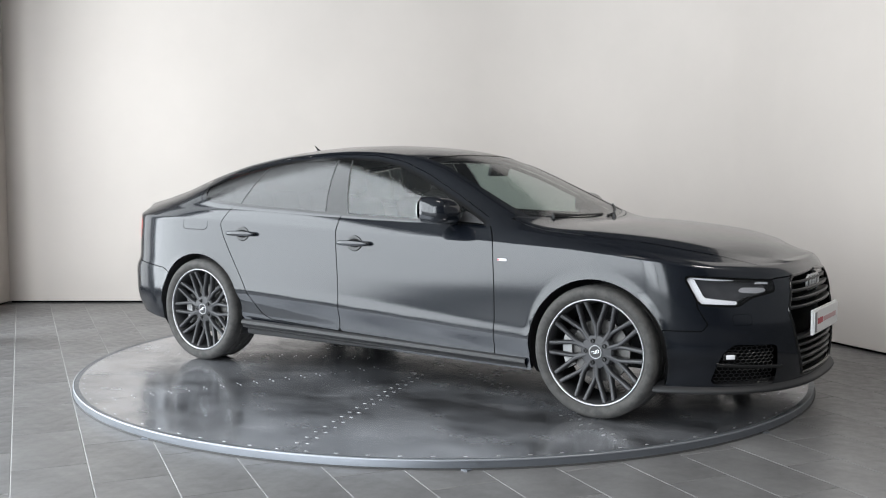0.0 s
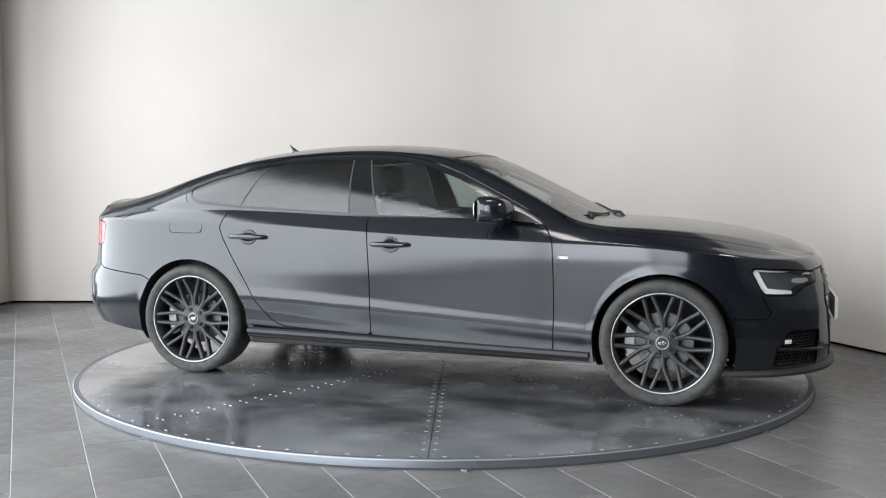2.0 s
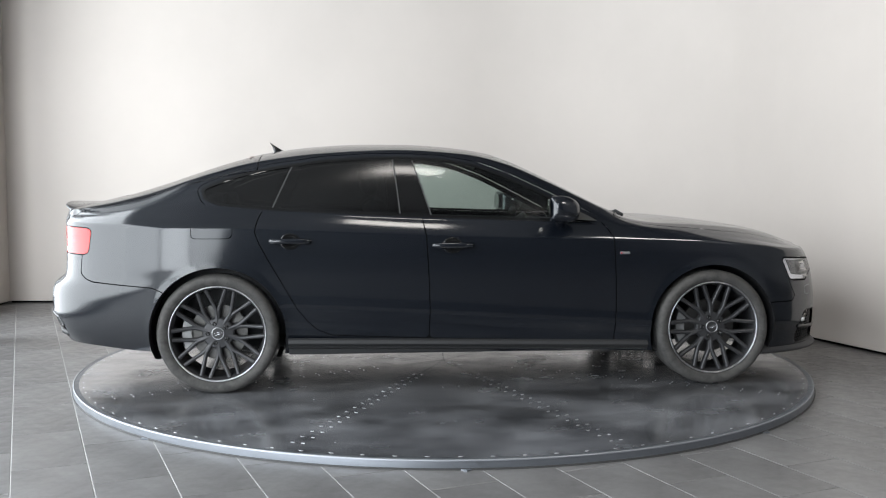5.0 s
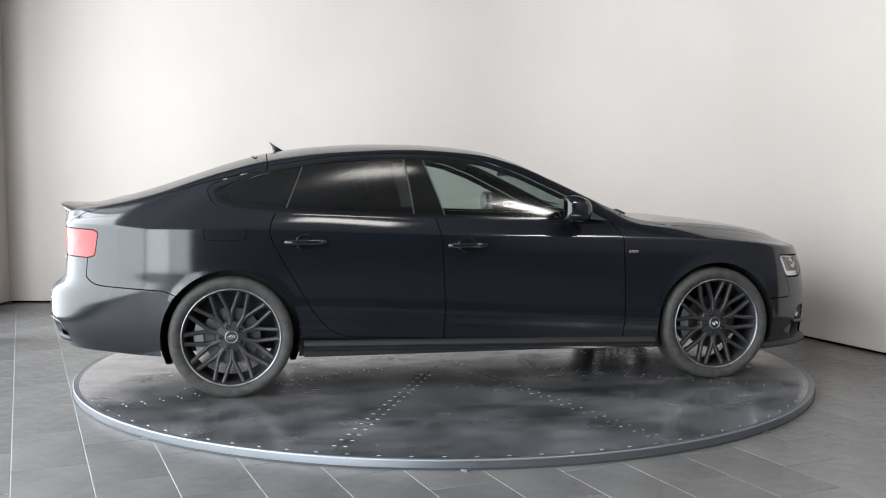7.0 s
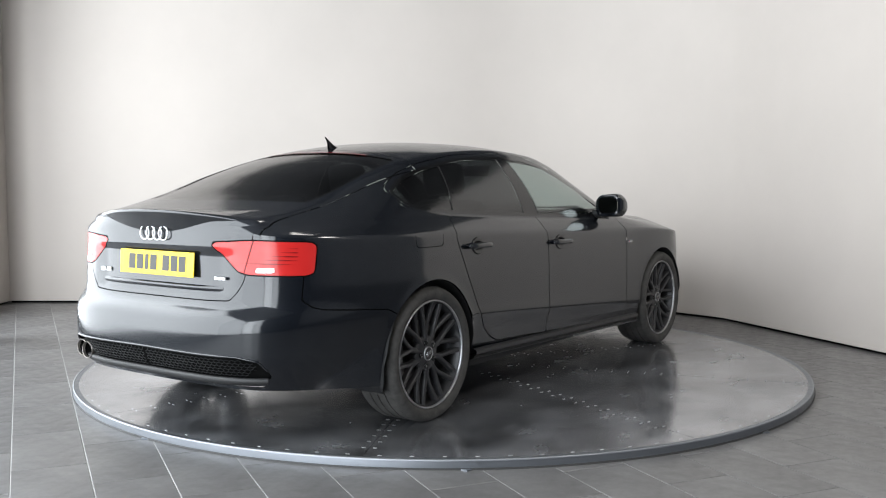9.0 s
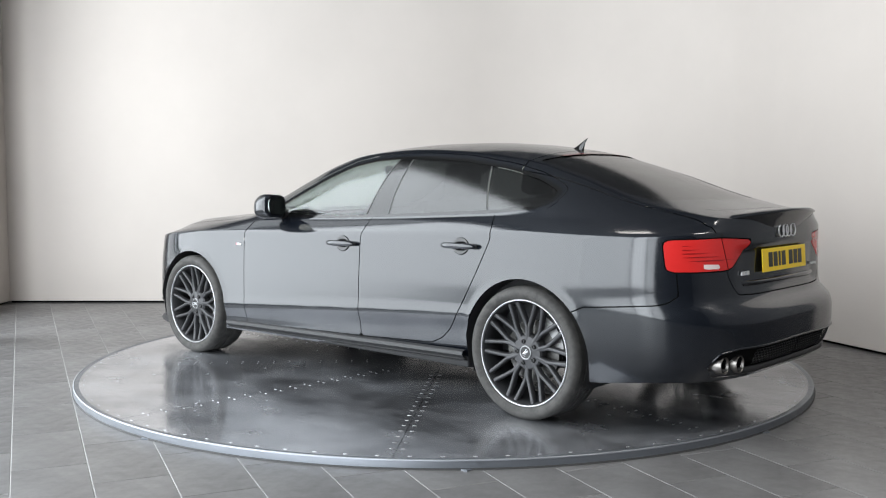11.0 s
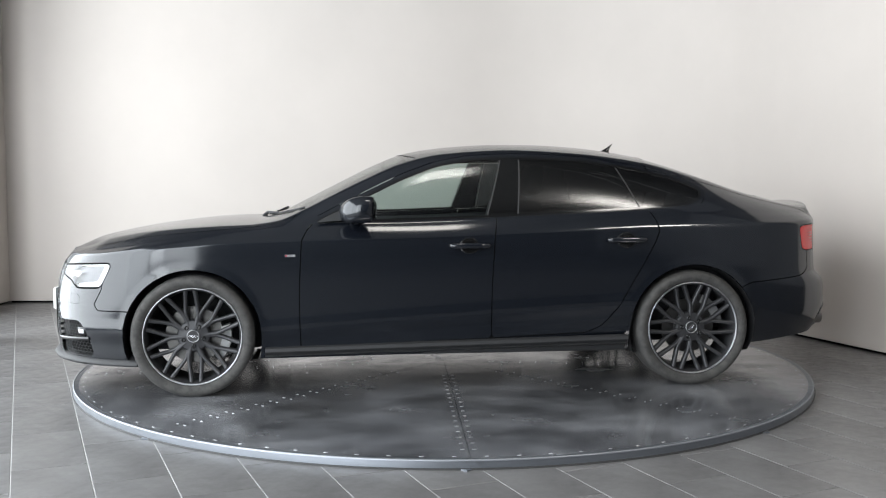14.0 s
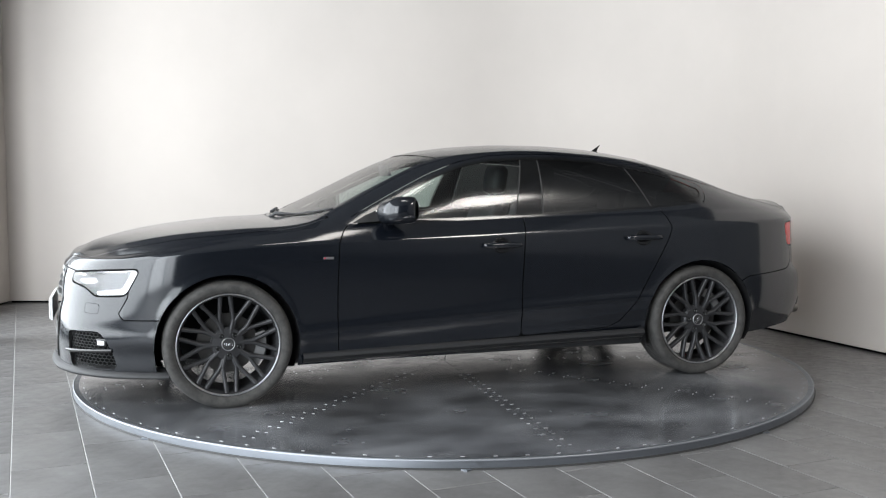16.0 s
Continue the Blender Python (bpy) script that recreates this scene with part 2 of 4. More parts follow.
def build_lamp_fixtures():
    for x, y, w, d, watts in LAMPS:
        bm = bmesh.new()
        t = .05
        for r in ((x - w / 2 - t, x + w / 2 + t, y - d / 2 - t, y - d / 2), (x - w / 2 - t, x + w / 2 + t, y + d / 2, y + d / 2 + t),
                  (x - w / 2 - t, x - w / 2, y - d / 2, y + d / 2), (x + w / 2, x + w / 2 + t, y - d / 2, y + d / 2)):
            box(bm, *r, LAMP_Z, LAMP_Z + .09)
        for px, py in ((x - w / 2 - t / 2, y), (x + w / 2 + t / 2, y)):
            tube(bm, [(px, py, LAMP_Z + .08), (px, py, CEIL)], .008, 6)
        tagged(part("ceiling_light", bm, MATT_BLACK, None, "", False), "black metal frame of a soft light hanging from the ceiling", "ceiling light", "ceiling lights")
    # frames for the added banks, all out of view
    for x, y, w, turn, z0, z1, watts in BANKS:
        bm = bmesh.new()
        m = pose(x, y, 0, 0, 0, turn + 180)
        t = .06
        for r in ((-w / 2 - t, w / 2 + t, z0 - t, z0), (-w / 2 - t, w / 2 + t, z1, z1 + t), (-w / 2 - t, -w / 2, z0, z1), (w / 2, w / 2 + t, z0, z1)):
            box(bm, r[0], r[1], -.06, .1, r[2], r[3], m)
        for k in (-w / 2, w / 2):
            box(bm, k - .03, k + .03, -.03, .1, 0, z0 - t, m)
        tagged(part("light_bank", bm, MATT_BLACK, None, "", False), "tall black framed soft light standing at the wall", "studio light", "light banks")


floor = build_room()
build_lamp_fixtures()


# ---- the turntable ----
R = 2.2656


def build_turntable():
    rim = new("car_turntable")
    tagged(rim, "low round aluminium rim of a car turntable on a tiled floor", "turntable")
    bm = bmesh.new()
    lathe(bm, [(R - .03, .01), (R - .03, DECK), (R - .004, DECK + .0015), (R, DECK - .003), (R + .004, .006), (R + .004, 0)], 240)
    sharp(part("rim_band", bm, RIM_METAL, rim, "brushed aluminium band"))
    bm = bmesh.new()
    lathe(bm, [(R - .008, DECK - .001), (R - .006, DECK + .0032), (R - .001, DECK + .0036), (R + .0022, DECK + .001), (R + .0022, DECK - .004)], 240)
    part("rim_edge", bm, RIM_EDGE, rim, "bright worn upper edge of the rim")
    bm = bmesh.new()
    lathe(bm, [(R + .003, .0075), (R + .0085, .0065), (R + .009, 0)], 240)
    part("rim_seal", bm, SEAL, rim, "black seal at the foot of the rim")
    for a in (-128.2, -87.6, -46.8, 176.2, 80, 25):
        bm = bmesh.new()
        m = pose(R * math.cos(radians(a)), R * math.sin(radians(a)), 0, 0, 0, a)
        prism(bm, [(-.01, -.045), (.016, -.016), (.03, 0), (.016, .016), (-.01, .045)], 0, .006, m)
        part("floor_tab", bm, RIM_METAL, rim, "small floor tab of the rim", False)
    deck = new("turning_platform")
    tagged(deck, "round turntable deck of riveted dark steel plates", "turntable")
    for k in range(9):
        bm = bmesh.new()
        a0, a1 = radians(6.2 + 40 * k), radians(46.2 + 40 * k)
        g = .0018
        ring = [((R - .006) * math.cos(a0 + (a1 - a0) * i / 24), (R - .006) * math.sin(a0 + (a1 - a0) * i / 24)) for i in range(25)]
        mid = (a0 + a1) / 2
        o = (g * math.cos(mid) / math.sin(radians(20)), g * math.sin(mid) / math.sin(radians(20)))
        prism(bm, [o] + [(x + o[0], y + o[1]) if i in (0, 24) else (x, y) for i, (x, y) in enumerate(ring)], .012, DECK)
        ob = part("deck_plate", bm, STEEL, deck, "", False)
    rivets = []
    for k in range(9):
        a = radians(6.2 + 40 * k)
        for i in range(17):
            r = .5 + i * .1
            for side in (-.026, .026):
                rivets.append((r * math.cos(a) - side * math.sin(a), r * math.sin(a) + side * math.cos(a), a))
        for i in range(11):
            b = a + radians(40 * (i + .5) / 11)
            rivets.append(((R - .055) * math.cos(b), (R - .055) * math.sin(b), b))
    bm = bmesh.new()
    for x, y, a in rivets:
        lathe(bm, [(.006, 0), (.0052, .0016), (.0001, .0022)], 8, pose(x, y, DECK - .0005, 0, 0, math.degrees(a)) @ Matrix.Diagonal((.6, 1.9, 1, 1)))
    ob = part("rivets", bm, RIVET, deck, "small bright rivet heads in rows")
    ob["kind"] = "stuff"
    return deck


deck = build_turntable()


# ---- the car's body as a surface: x forward, y to its left, z up from the deck ----
def curve(pairs, smooth=True):
    """A smooth function through (position, value) pairs (monotone cubic)."""
    X = np.array([p[0] for p in pairs], float)
    Y = np.array([p[1] for p in pairs], float)
    d = np.diff(Y) / np.diff(X)
    m = np.zeros(len(X))
    if smooth:
        m[0], m[-1] = d[0], d[-1]
        for i in range(1, len(X) - 1):
            if d[i - 1] * d[i] > 0:
                a, b = X[i] - X[i - 1], X[i + 1] - X[i]
                m[i] = 3 * (a + b) / ((2 * b + a) / d[i - 1] + (b + 2 * a) / d[i])

    def f(x):
        x = np.clip(np.asarray(x, float), X[0], X[-1])
        i = np.clip(np.searchsorted(X, x, "right") - 1, 0, len(X) - 2)
        h = X[i + 1] - X[i]
        t = (x - X[i]) / h
        if not smooth:
            return Y[i] + (Y[i + 1] - Y[i]) * t
        return ((1 + 2 * t) * (1 - t) ** 2 * Y[i] + t * (1 - t) ** 2 * h * m[i]
                + t * t * (3 - 2 * t) * Y[i + 1] + t * t * (t - 1) * h * m[i + 1])
    return f


NOSE, TAIL, HALF = 2.28, -2.425, 0.912
half_width = curve([(-1.6, .912), (-1.4, .912), (-.9, .902), (0, .899), (.9, .904), (1.4, .915), (1.6, .915)])
side_in = curve([(.12, .09), (.2, .05), (.25, .028), (.33, .022), (.385, .006), (.402, .0035), (.42, .004), (.47, .0068), (.55, .0072), (.65, .0068), (.75, .0068), (.81, .0078), (.86, .0115), (.93, .018), (1.0, .035)])
quarter_in = curve([(.12, .09), (.2, .05), (.25, .03), (.33, .016), (.45, .005), (.58, .001), (.68, .0005), (.76, .003), (.81, .006), (.86, .011), (.93, .019), (1.0, .035)])
front_in = curve([(.1, .03), (.2, .012), (.34, 0), (.46, 0), (.56, .012), (.64, .03), (.7, .055), (.74, .078), (.77, .105), (.85, .18)])
rear_in = curve([(.2, .16), (.27, .09), (.34, .025), (.42, 0), (.52, 0), (.57, .01), (.6, .035), (.63, .075), (.66, .088), (.8, .095), (.9, .092), (.95, .09), (1.0, .1)])
shoulder_z = curve([(-2.4, .945), (-2.07, .93), (-1.75, .92), (-1.34, .913), (-.65, .888), (.14, .86), (.77, .845), (1.24, .836), (1.45, .822), (1.7, .8), (1.95, .772), (2.2, .762), (2.4, .76)])
bottom_z = curve([(-2.4, .27), (-2.1, .26), (-1.8, .235), (-1.0, .205), (1.0, .2), (1.75, .19), (2.05, .185), (2.4, .19)])
top_z = curve([(-2.4, 1.0), (-2.3, 1.022), (-2.137, 1.057), (-1.96, 1.103), (-1.78, 1.16), (-1.6, 1.222), (-1.425, 1.28), (-1.25, 1.328), (-1.07, 1.36), (-.86, 1.384), (-.58, 1.398), (-.37, 1.398), (-.157, 1.388), (.054, 1.366), (.22, 1.334), (.4, 1.263), (.6, 1.164), (.8, 1.062), (.98, .976), (1.07, .957), (1.266, .951), (1.45, .936), (1.63, .914), (1.82, .885), (1.96, .856), (2.05, .832), (2.12, .80), (2.17, .772), (2.4, .755)])
rail_y = curve([(-2.4, .5), (-2.1, .585), (-1.85, .61), (-1.5, .6), (-1.2, .58), (-.8, .585), (-.4, .59), (0, .59), (.25, .605), (.5, .64), (.75, .685), (.95, .715), (1.1, .725), (1.3, .705), (1.6, .65), (1.9, .53), (2.05, .38), (2.4, .1)])
rail_z = curve([(-2.4, .985), (-2.1, 1.03), (-1.85, 1.085), (-1.5, 1.198), (-1.2, 1.275), (-.8, 1.325), (-.4, 1.345), (0, 1.322), (.25, 1.262), (.48, 1.165), (.65, 1.085), (.81, 1.008), (.95, .95), (1.1, .928), (1.3, .918), (1.6, .895), (1.9, .842), (2.03, .80), (2.4, .755)])
belt_z = curve([(-2.4, .975), (-2.1, .98), (-1.8, .99), (-1.5, 1.0), (-1.38, 1.002), (-1.12, .998), (-.34, .966), (.18, .947), (.73, .935), (.95, .915), (1.2, .885), (1.6, .838), (1.95, .785), (2.4, .755)])


def plan(n=340):
    """The body's outline from above, from the tail's middle round one side to the nose's middle, evenly spaced."""
    u = np.linspace(0, 1, 900)[::-1] * math.pi / 2
    tail = np.stack([-1.45 + (TAIL + 1.45) * np.sin(u) ** (2 / 2.15), half_width(-1.45) * np.cos(u) ** (2 / 4.3)], 1)
    x = np.linspace(-1.45, 1.5, 800)[1:-1]
    side = np.stack([x, half_width(x)], 1)
    u = np.linspace(0, 1, 900) * math.pi / 2
    nose = np.stack([1.5 + (NOSE - 1.5) * np.sin(u) ** (2 / 2.2), half_width(1.5) * np.cos(u) ** (2 / 2.6)], 1)
    p = np.concatenate([tail, side, nose])
    s = np.concatenate([[0], np.cumsum(np.hypot(*np.diff(p, axis=0).T))])
    e = np.linspace(0, s[-1], n)
    p = np.stack([np.interp(e, s, p[:, 0]), np.interp(e, s, p[:, 1])], 1)
    t = np.gradient(p, axis=0)
    t /= np.hypot(*t.T)[:, None]
    nrm = np.stack([-t[:, 1], t[:, 0]], 1)
    nrm[0], nrm[-1] = (-1, 0), (1, 0)
    return p, nrm, s[-1] - e


def inset(nx, ny, z, x):
    # the low crease of the doors climbs towards the tail
    side_z = z - (.018 - .0615 * np.clip(x, -1.2, 1)) * np.clip((.68 - z) / .2, 0, 1)
    f = np.clip(nx, 0, 1) ** 2
    r = np.clip(-nx, 0, 1) ** 2
    # the hollow of the doors fades out over the rear wheel
    w = np.clip((-1.1 - x) / .4, 0, 1)
    return (side_in(side_z) * (1 - w) + quarter_in(z) * w) * (1 - f - r) + front_in(z) * f + rear_in(z) * r


def shell(rows=40):
    """Grids of points for the lower body wall and for the upper body, on the car's left, and the arc from the nose per column."""
    p, nrm, arc = plan()
    low = np.zeros((len(p), rows, 3))
    for j in range(rows):
        w = j / (rows - 1)
        xs = p[:, 0]
        for _ in range(3):
            z = bottom_z(xs) * (1 - w) + shoulder_z(xs) * w
            d = inset(nrm[:, 0], nrm[:, 1], z, xs)
            xs = p[:, 0] - nrm[:, 0] * d
        low[:, j] = np.stack([xs, np.maximum(p[:, 1] - nrm[:, 1] * d, 0), z], 1)
    low[0, :, 1] = low[-1, :, 1] = 0
    # the tailgate is hollowed round its plate, under a sharp edge
    hollow = np.clip((.87 - low[..., 2]) / .014, 0, 1) * np.clip((low[..., 2] - .655) / .03, 0, 1) * np.clip((.5 - low[..., 1]) / .1, 0, 1)
    low[..., 0] += .013 * hollow * (low[..., 0] < -2)
    # the wings swell towards the wheel openings
    for hx in (1.405, -1.405):
        d = np.hypot(low[..., 0] - hx, low[..., 2] - .325)
        low[..., 1] += .0035 * np.clip((.412 - d) / .04, 0, 1) ** 2 * (low[..., 1] > .6)
    A = low[:, -1]
    x, ya, za = A.T
    yr = np.minimum(rail_y(x), ya * .86)
    zr, zt, zb = np.maximum(rail_z(x), za), top_z(x), belt_z(x)
    zt = np.maximum(zt, zr)
    # towards nose and tail the section flattens into the edge
    fade = np.clip(ya / .45, 0, 1) ** .7
    zr = za + (zr - za) * fade
    zt = za + (zt - za) * np.clip(ya / np.where(x > 0, .42, .3), 0, 1) ** .6
    zb = za + np.clip(zb - za, .004, 1) * fade
    yb = np.maximum(ya - .075 * fade, yr + .35 * (ya - yr))
    rows_up = []
    for k in range(7):
        u = k / 6
        rows_up.append(np.stack([x, ya + (yb - ya) * u, za + (zb - za) * (u + .25 * u * (1 - u))], 1))
    for k in range(1, 15):
        u = k / 14
        bulge = .031 * 4 * u * (1 - u) * np.clip((zr - zb) / .35, 0, 1)
        rows_up.append(np.stack([x, yb + (yr - yb) * u + bulge, zb + (zr - zb) * u + .3 * bulge], 1))
    for k in range(1, 19):
        u = k / 18
        y = yr * (1 - u)
        rows_up.append(np.stack([x, y, zr + (zt - zr) * (1 - (1 - u) ** 2.3)], 1))
    return low, np.stack(rows_up, 1), arc


class Skin:
    """Polygons on the body, with position, normal, arc from the nose and row per point; can be cut along any smooth line."""

    def __init__(self, grid, arc, first_row):
        n, m = grid.shape[:2]
        du = np.gradient(grid, axis=0)
        dv = np.gradient(grid, axis=1)
        nr = np.cross(du, dv)
        ln = np.linalg.norm(nr, axis=2)
        ln[ln < 1e-12] = 1
        nr /= ln[..., None]
        nr = -nr
        r = np.broadcast_to(np.arange(m) + first_row, (n, m))[..., None]
        a = np.broadcast_to(arc[:, None], (n, m))[..., None]
        self.v = np.concatenate([grid, nr, a, r], 2).reshape(-1, 8)
        self.v = [row for row in self.v]
        self.faces = []
        for i in range(n - 1):
            for j in range(m - 1):
                q = (i * m + j, (i + 1) * m + j, (i + 1) * m + j + 1, i * m + j + 1)
                self.faces.append(q)

    def table(self):
        return np.array(self.v)

    def cut(self, faces, field):
        """Splits faces along field = 0. Returns those inside (negative) and outside."""
        t = self.table()
        val = field(t).tolist()
        cache = {}
        ins, outs = [], []
        for f in faces:
            w = [val[i] for i in f]
            if max(w) <= 0:
                ins.append(f)
                continue
            if min(w) >= 0:
                outs.append(f)
                continue
            a, b = [], []
            n = len(f)
            for k in range(n):
                i, j = f[k], f[(k + 1) % n]
                p, q = w[k], w[(k + 1) % n]
                if p <= 0:
                    a.append(i)
                if p >= 0:
                    b.append(i)
                if p * q < 0:
                    key = (min(i, j), max(i, j))
                    if key not in cache:
                        s = p / (p - q)
                        c = self.v[i] * (1 - s) + self.v[j] * s
                        self.v.append(c)
                        cache[key] = len(self.v) - 1
                    a.append(cache[key])
                    b.append(cache[key])
            if len(a) > 2:
                ins.append(tuple(a))
            if len(b) > 2:
                outs.append(tuple(b))
        return ins, outs

    def strip(self, faces, field, width):
        """Cuts a narrow strip along field = 0 out of faces. Returns inside, strip and outside."""
        ins, rest = self.cut(faces, lambda t: field(t) + width)
        gap, outs = self.cut(rest, lambda t: field(t) - width)
        return ins, gap, outs


def outline(points, cols, round_by=0.0):
    """The signed distance to a closed outline, in two of the columns."""
    P = np.array(points, float)
    a, b = P, np.roll(P, -1, 0)

    def f(t):
        q = t[:, cols]
        d = np.full(len(q), 1e9)
        odd = np.zeros(len(q), bool)
        for p0, p1 in zip(a, b):
            e = p1 - p0
            w = q - p0
            k = np.clip((w @ e) / (e @ e), 0, 1)
            d = np.minimum(d, np.hypot(*(w - k[:, None] * e).T))
            c = ((p0[1] > q[:, 1]) != (p1[1] > q[:, 1]))
            if e[1] != 0:
                odd ^= c & (q[:, 0] < p0[0] + (q[:, 1] - p0[1]) / e[1] * e[0])
        return np.where(odd, -d, d) - round_by
    return f


def smooth_outline(points, steps=6):
    """More points along a closed outline, with rounded corners (corner cutting)."""
    P = np.array(points, float)
    for _ in range(2):
        Q = np.roll(P, -1, 0)
        P = np.stack([P * .9 + Q * .1, P * .1 + Q * .9], 1).reshape(-1, 2)
    return P


XZ, YZ, AZ, XY = [0, 2], [1, 2], [6, 2], [0, 1]


def skin_mesh(name, skin, faces, mat, parent, sides=(1, -1), label="", push=0.0):
    """One mesh from faces of the body's skin, on the left (1), the right (-1) or both. push moves it along its normals."""
    if not faces:
        return None
    t = skin.table()
    used = sorted({i for f in faces for i in f})
    idx = {i: k for k, i in enumerate(used)}
    pos, nor = t[used, :3] + t[used, 3:6] * push, t[used, 3:6]
    V, N, F = [], [], []
    for s in sides:
        o = len(V)
        V += [(x, y * s, z) for x, y, z in pos]
        N += [(x, y * s, z) for x, y, z in nor]
        for f in faces:
            g = [o + idx[i] for i in f]
            p = [np.array(V[k]) for k in g]
            c = sum((np.cross(p[k] - p[0], p[k + 1] - p[0]) for k in range(1, len(p) - 1)), np.zeros(3))
            m = sum(np.array(N[k]) for k in g)
            F.append(g if c @ m >= 0 else g[::-1])
    me = bpy.data.meshes.new(name)
    me.from_pydata(V, [], F)
    me.materials.append(mat)
    for p in me.polygons:
        p.use_smooth = True
    ln = [math.sqrt(x * x + y * y + z * z) or 1 for x, y, z in N]
    me.normals_split_custom_set_from_vertices([(x / l, y / l, z / l) for (x, y, z), l in zip(N, ln)])
    ob = new(name, me)
    ob.parent = parent
    return tagged(ob, label, kind="stuff" if name in ("panel_gap", "light_rib", "light_guide") else "")


HUBS = (1.405, -1.405)
HUB_Z = .33


def build_car():
    car = new("car")
    tagged(car, "black four-door fastback car parked on a turntable", "car")
    low, up, arc = shell()
    full = float(arc[0])
    L, U = Skin(low, arc, 0), Skin(up, arc, 100)
    # the shoulder line is rounded: both sheets share its normals
    rl, ru = low.shape[1], up.shape[1]
    for i in range(len(arc)):
        a, b = L.v[i * rl + rl - 1], U.v[i * ru]
        n = a[3:6] + b[3:6]
        n = n / (np.linalg.norm(n) or 1)
        a[3:6] = b[3:6] = n

    # ---- lower body ----
    f = L.faces
    for hx in HUBS:
        r = .368 if hx > 0 else .372
        _, f = L.cut(f, lambda t, hx=hx, r=r: np.hypot(t[:, 0] - hx, (t[:, 2] - .325) * np.where(t[:, 2] < .325, .75, 1)) - r)
    gaps = []
    head_poly = smooth_outline([(1.035, .728), (.80, .716), (.53, .697), (.535, .648), (.69, .625), (.77, .583), (.955, .59)])
    head, ring, f = L.strip(f, outline(head_poly, AZ), .0045)
    gaps += ring
    tail_poly = [(full - a, z) for a, z in smooth_outline([(.352, .905), (.62, .919), (.935, .91), (.915, .762), (.555, .768)])]
    tail, ring, f = L.strip(f, outline(tail_poly, AZ), .003)
    gaps += ring
    # grille, side intakes and rear insert
    grille_poly = [(-.5, .722), (.33, .708), (.375, .69), (.445, .55), (.37, .36), (.30, .225), (-.5, .225)]
    grille, f = L.cut(f, outline(grille_poly, AZ))
    intake_poly = smooth_outline([(.53, .30), (.54, .395), (.79, .405), (.845, .36), (.90, .21), (.54, .2)])
    intake, f = L.cut(f, outline(intake_poly, AZ))
    diff_poly = [(full - a, z) for a, z in [(-.5, .425), (.56, .42), (.66, .40), (.72, .34), (.68, .285), (-.5, .295)]]
    insert, f = L.cut(f, outline(diff_poly, AZ))
    # front bumper, rear bumper, lid, doors, skirt
    bump_poly = [(-1, -.2), (-1, .735), (.5, .705), (.98, .66), (.965, .58), (.915, .5), (.94, .468), (1.25, .467), (1.6, .3), (1.6, -.2)]
    bumper, gap, f = L.strip(f, outline(bump_poly, AZ), .003)
    gaps += gap
    washer_in, washer_gap, bumper = L.strip(bumper, outline(smooth_outline([(.69, .497), (.70, .55), (.80, .545), (.79, .493)]), AZ), .0007)
    bumper = bumper + washer_in
    gaps += washer_gap
    lid_poly = [(full - a, z) for a, z in smooth_outline([(-1, .648), (.48, .648), (.535, .69), (.575, .74), (.625, .9), (.66, 1.3), (-1, 1.3)])]
    lid, gap, f = L.strip(f, outline(lid_poly, AZ), .0025)
    gaps += gap
    rb = [(full - a, z) for a, z in [(-1, -.2), (-1, .8), (.87, .8), (.855, .66), (.9, .628), (.95, .615), (1.3, .588), (1.7, .4), (1.7, -.2)]]
    rear_bumper, gap, f = L.strip(f, outline(rb, AZ), .003)
    gaps += gap
    rear_edge = [(-1.135, 1.06), (-1.185, .95), (-1.198, .888), (-1.175, .83), (-1.122, .73), (-.966, .46), (-.915, .395), (-.86, .345), (-.78, .312)]
    seam = [(-.236, .288), (-.232, .45), (-.236, .6), (-.251, .858), (-.289, 1.06)]
    front_edge = [(.826, .258), (.833, .45), (.831, .607), (.819, .844), (.79, .9), (.755, .94), (.72, 1.06)]
    rear_door_poly = rear_edge + seam
    front_door_poly = seam[::-1] + front_edge
    rear_door, gap, f = L.strip(f, outline(rear_door_poly, XZ), .003)
    gaps += gap
    front_door, gap, f = L.strip(f, outline(front_door_poly, XZ), .003)
    gaps += gap
    flap_poly = smooth_outline([(-1.54, .855), (-1.32, .855), (-1.315, .93), (-1.54, .93)])
    skirt, f = L.cut(f, lambda t: np.maximum(t[:, 2] - (.3 - .018 * t[:, 0]) + .012, np.abs(t[:, 0]) - 1.4))
    fender, f = L.cut(f, lambda t: .2 - t[:, 0])
    quarter = f
    # the fuel flap's line is only on the right
    flap_in, flap_gap, quarter_r = L.strip(quarter, outline(flap_poly, XZ), .0016)

    # ---- upper body ----
    g = U.faces
    row = 7
    panel, g = U.cut(g, lambda t: t[:, row] - 106.001)
    u_rear, gap_u, panel = U.strip(panel, outline(rear_door_poly, XZ), .003)
    u_front, gap_u2, panel = U.strip(panel, outline(front_door_poly, XZ), .003)
    ugaps = gap_u + gap_u2
    side, top = U.cut(g, lambda t: t[:, row] - 120.4)
    dlo = smooth_outline([(-1.502, 1.122), (-1.475, 1.07), (-1.40, 1.04), (-1.119, 1.014), (-.34, .976), (.18, .957), (.735, .944),
                          (.70, .962), (.47, 1.078), (.243, 1.187), (.049, 1.258), (-.145, 1.293), (-.34, 1.302), (-.55, 1.302), (-.824, 1.286), (-1.148, 1.236), (-1.35, 1.185)])
    dlo_f = outline(dlo, XZ)
    pane, trim, side = U.strip(side, dlo_f, .0075)
    # the line of the doors' upper frames
    line_in, line, line_out = U.strip(side, lambda t: dlo_f(t) - .027, .0017)
    tv = U.table()
    frame_gap = [q for q in line if min(tv[i, 2] - belt_z(tv[i, 0]) for i in q) > .035]
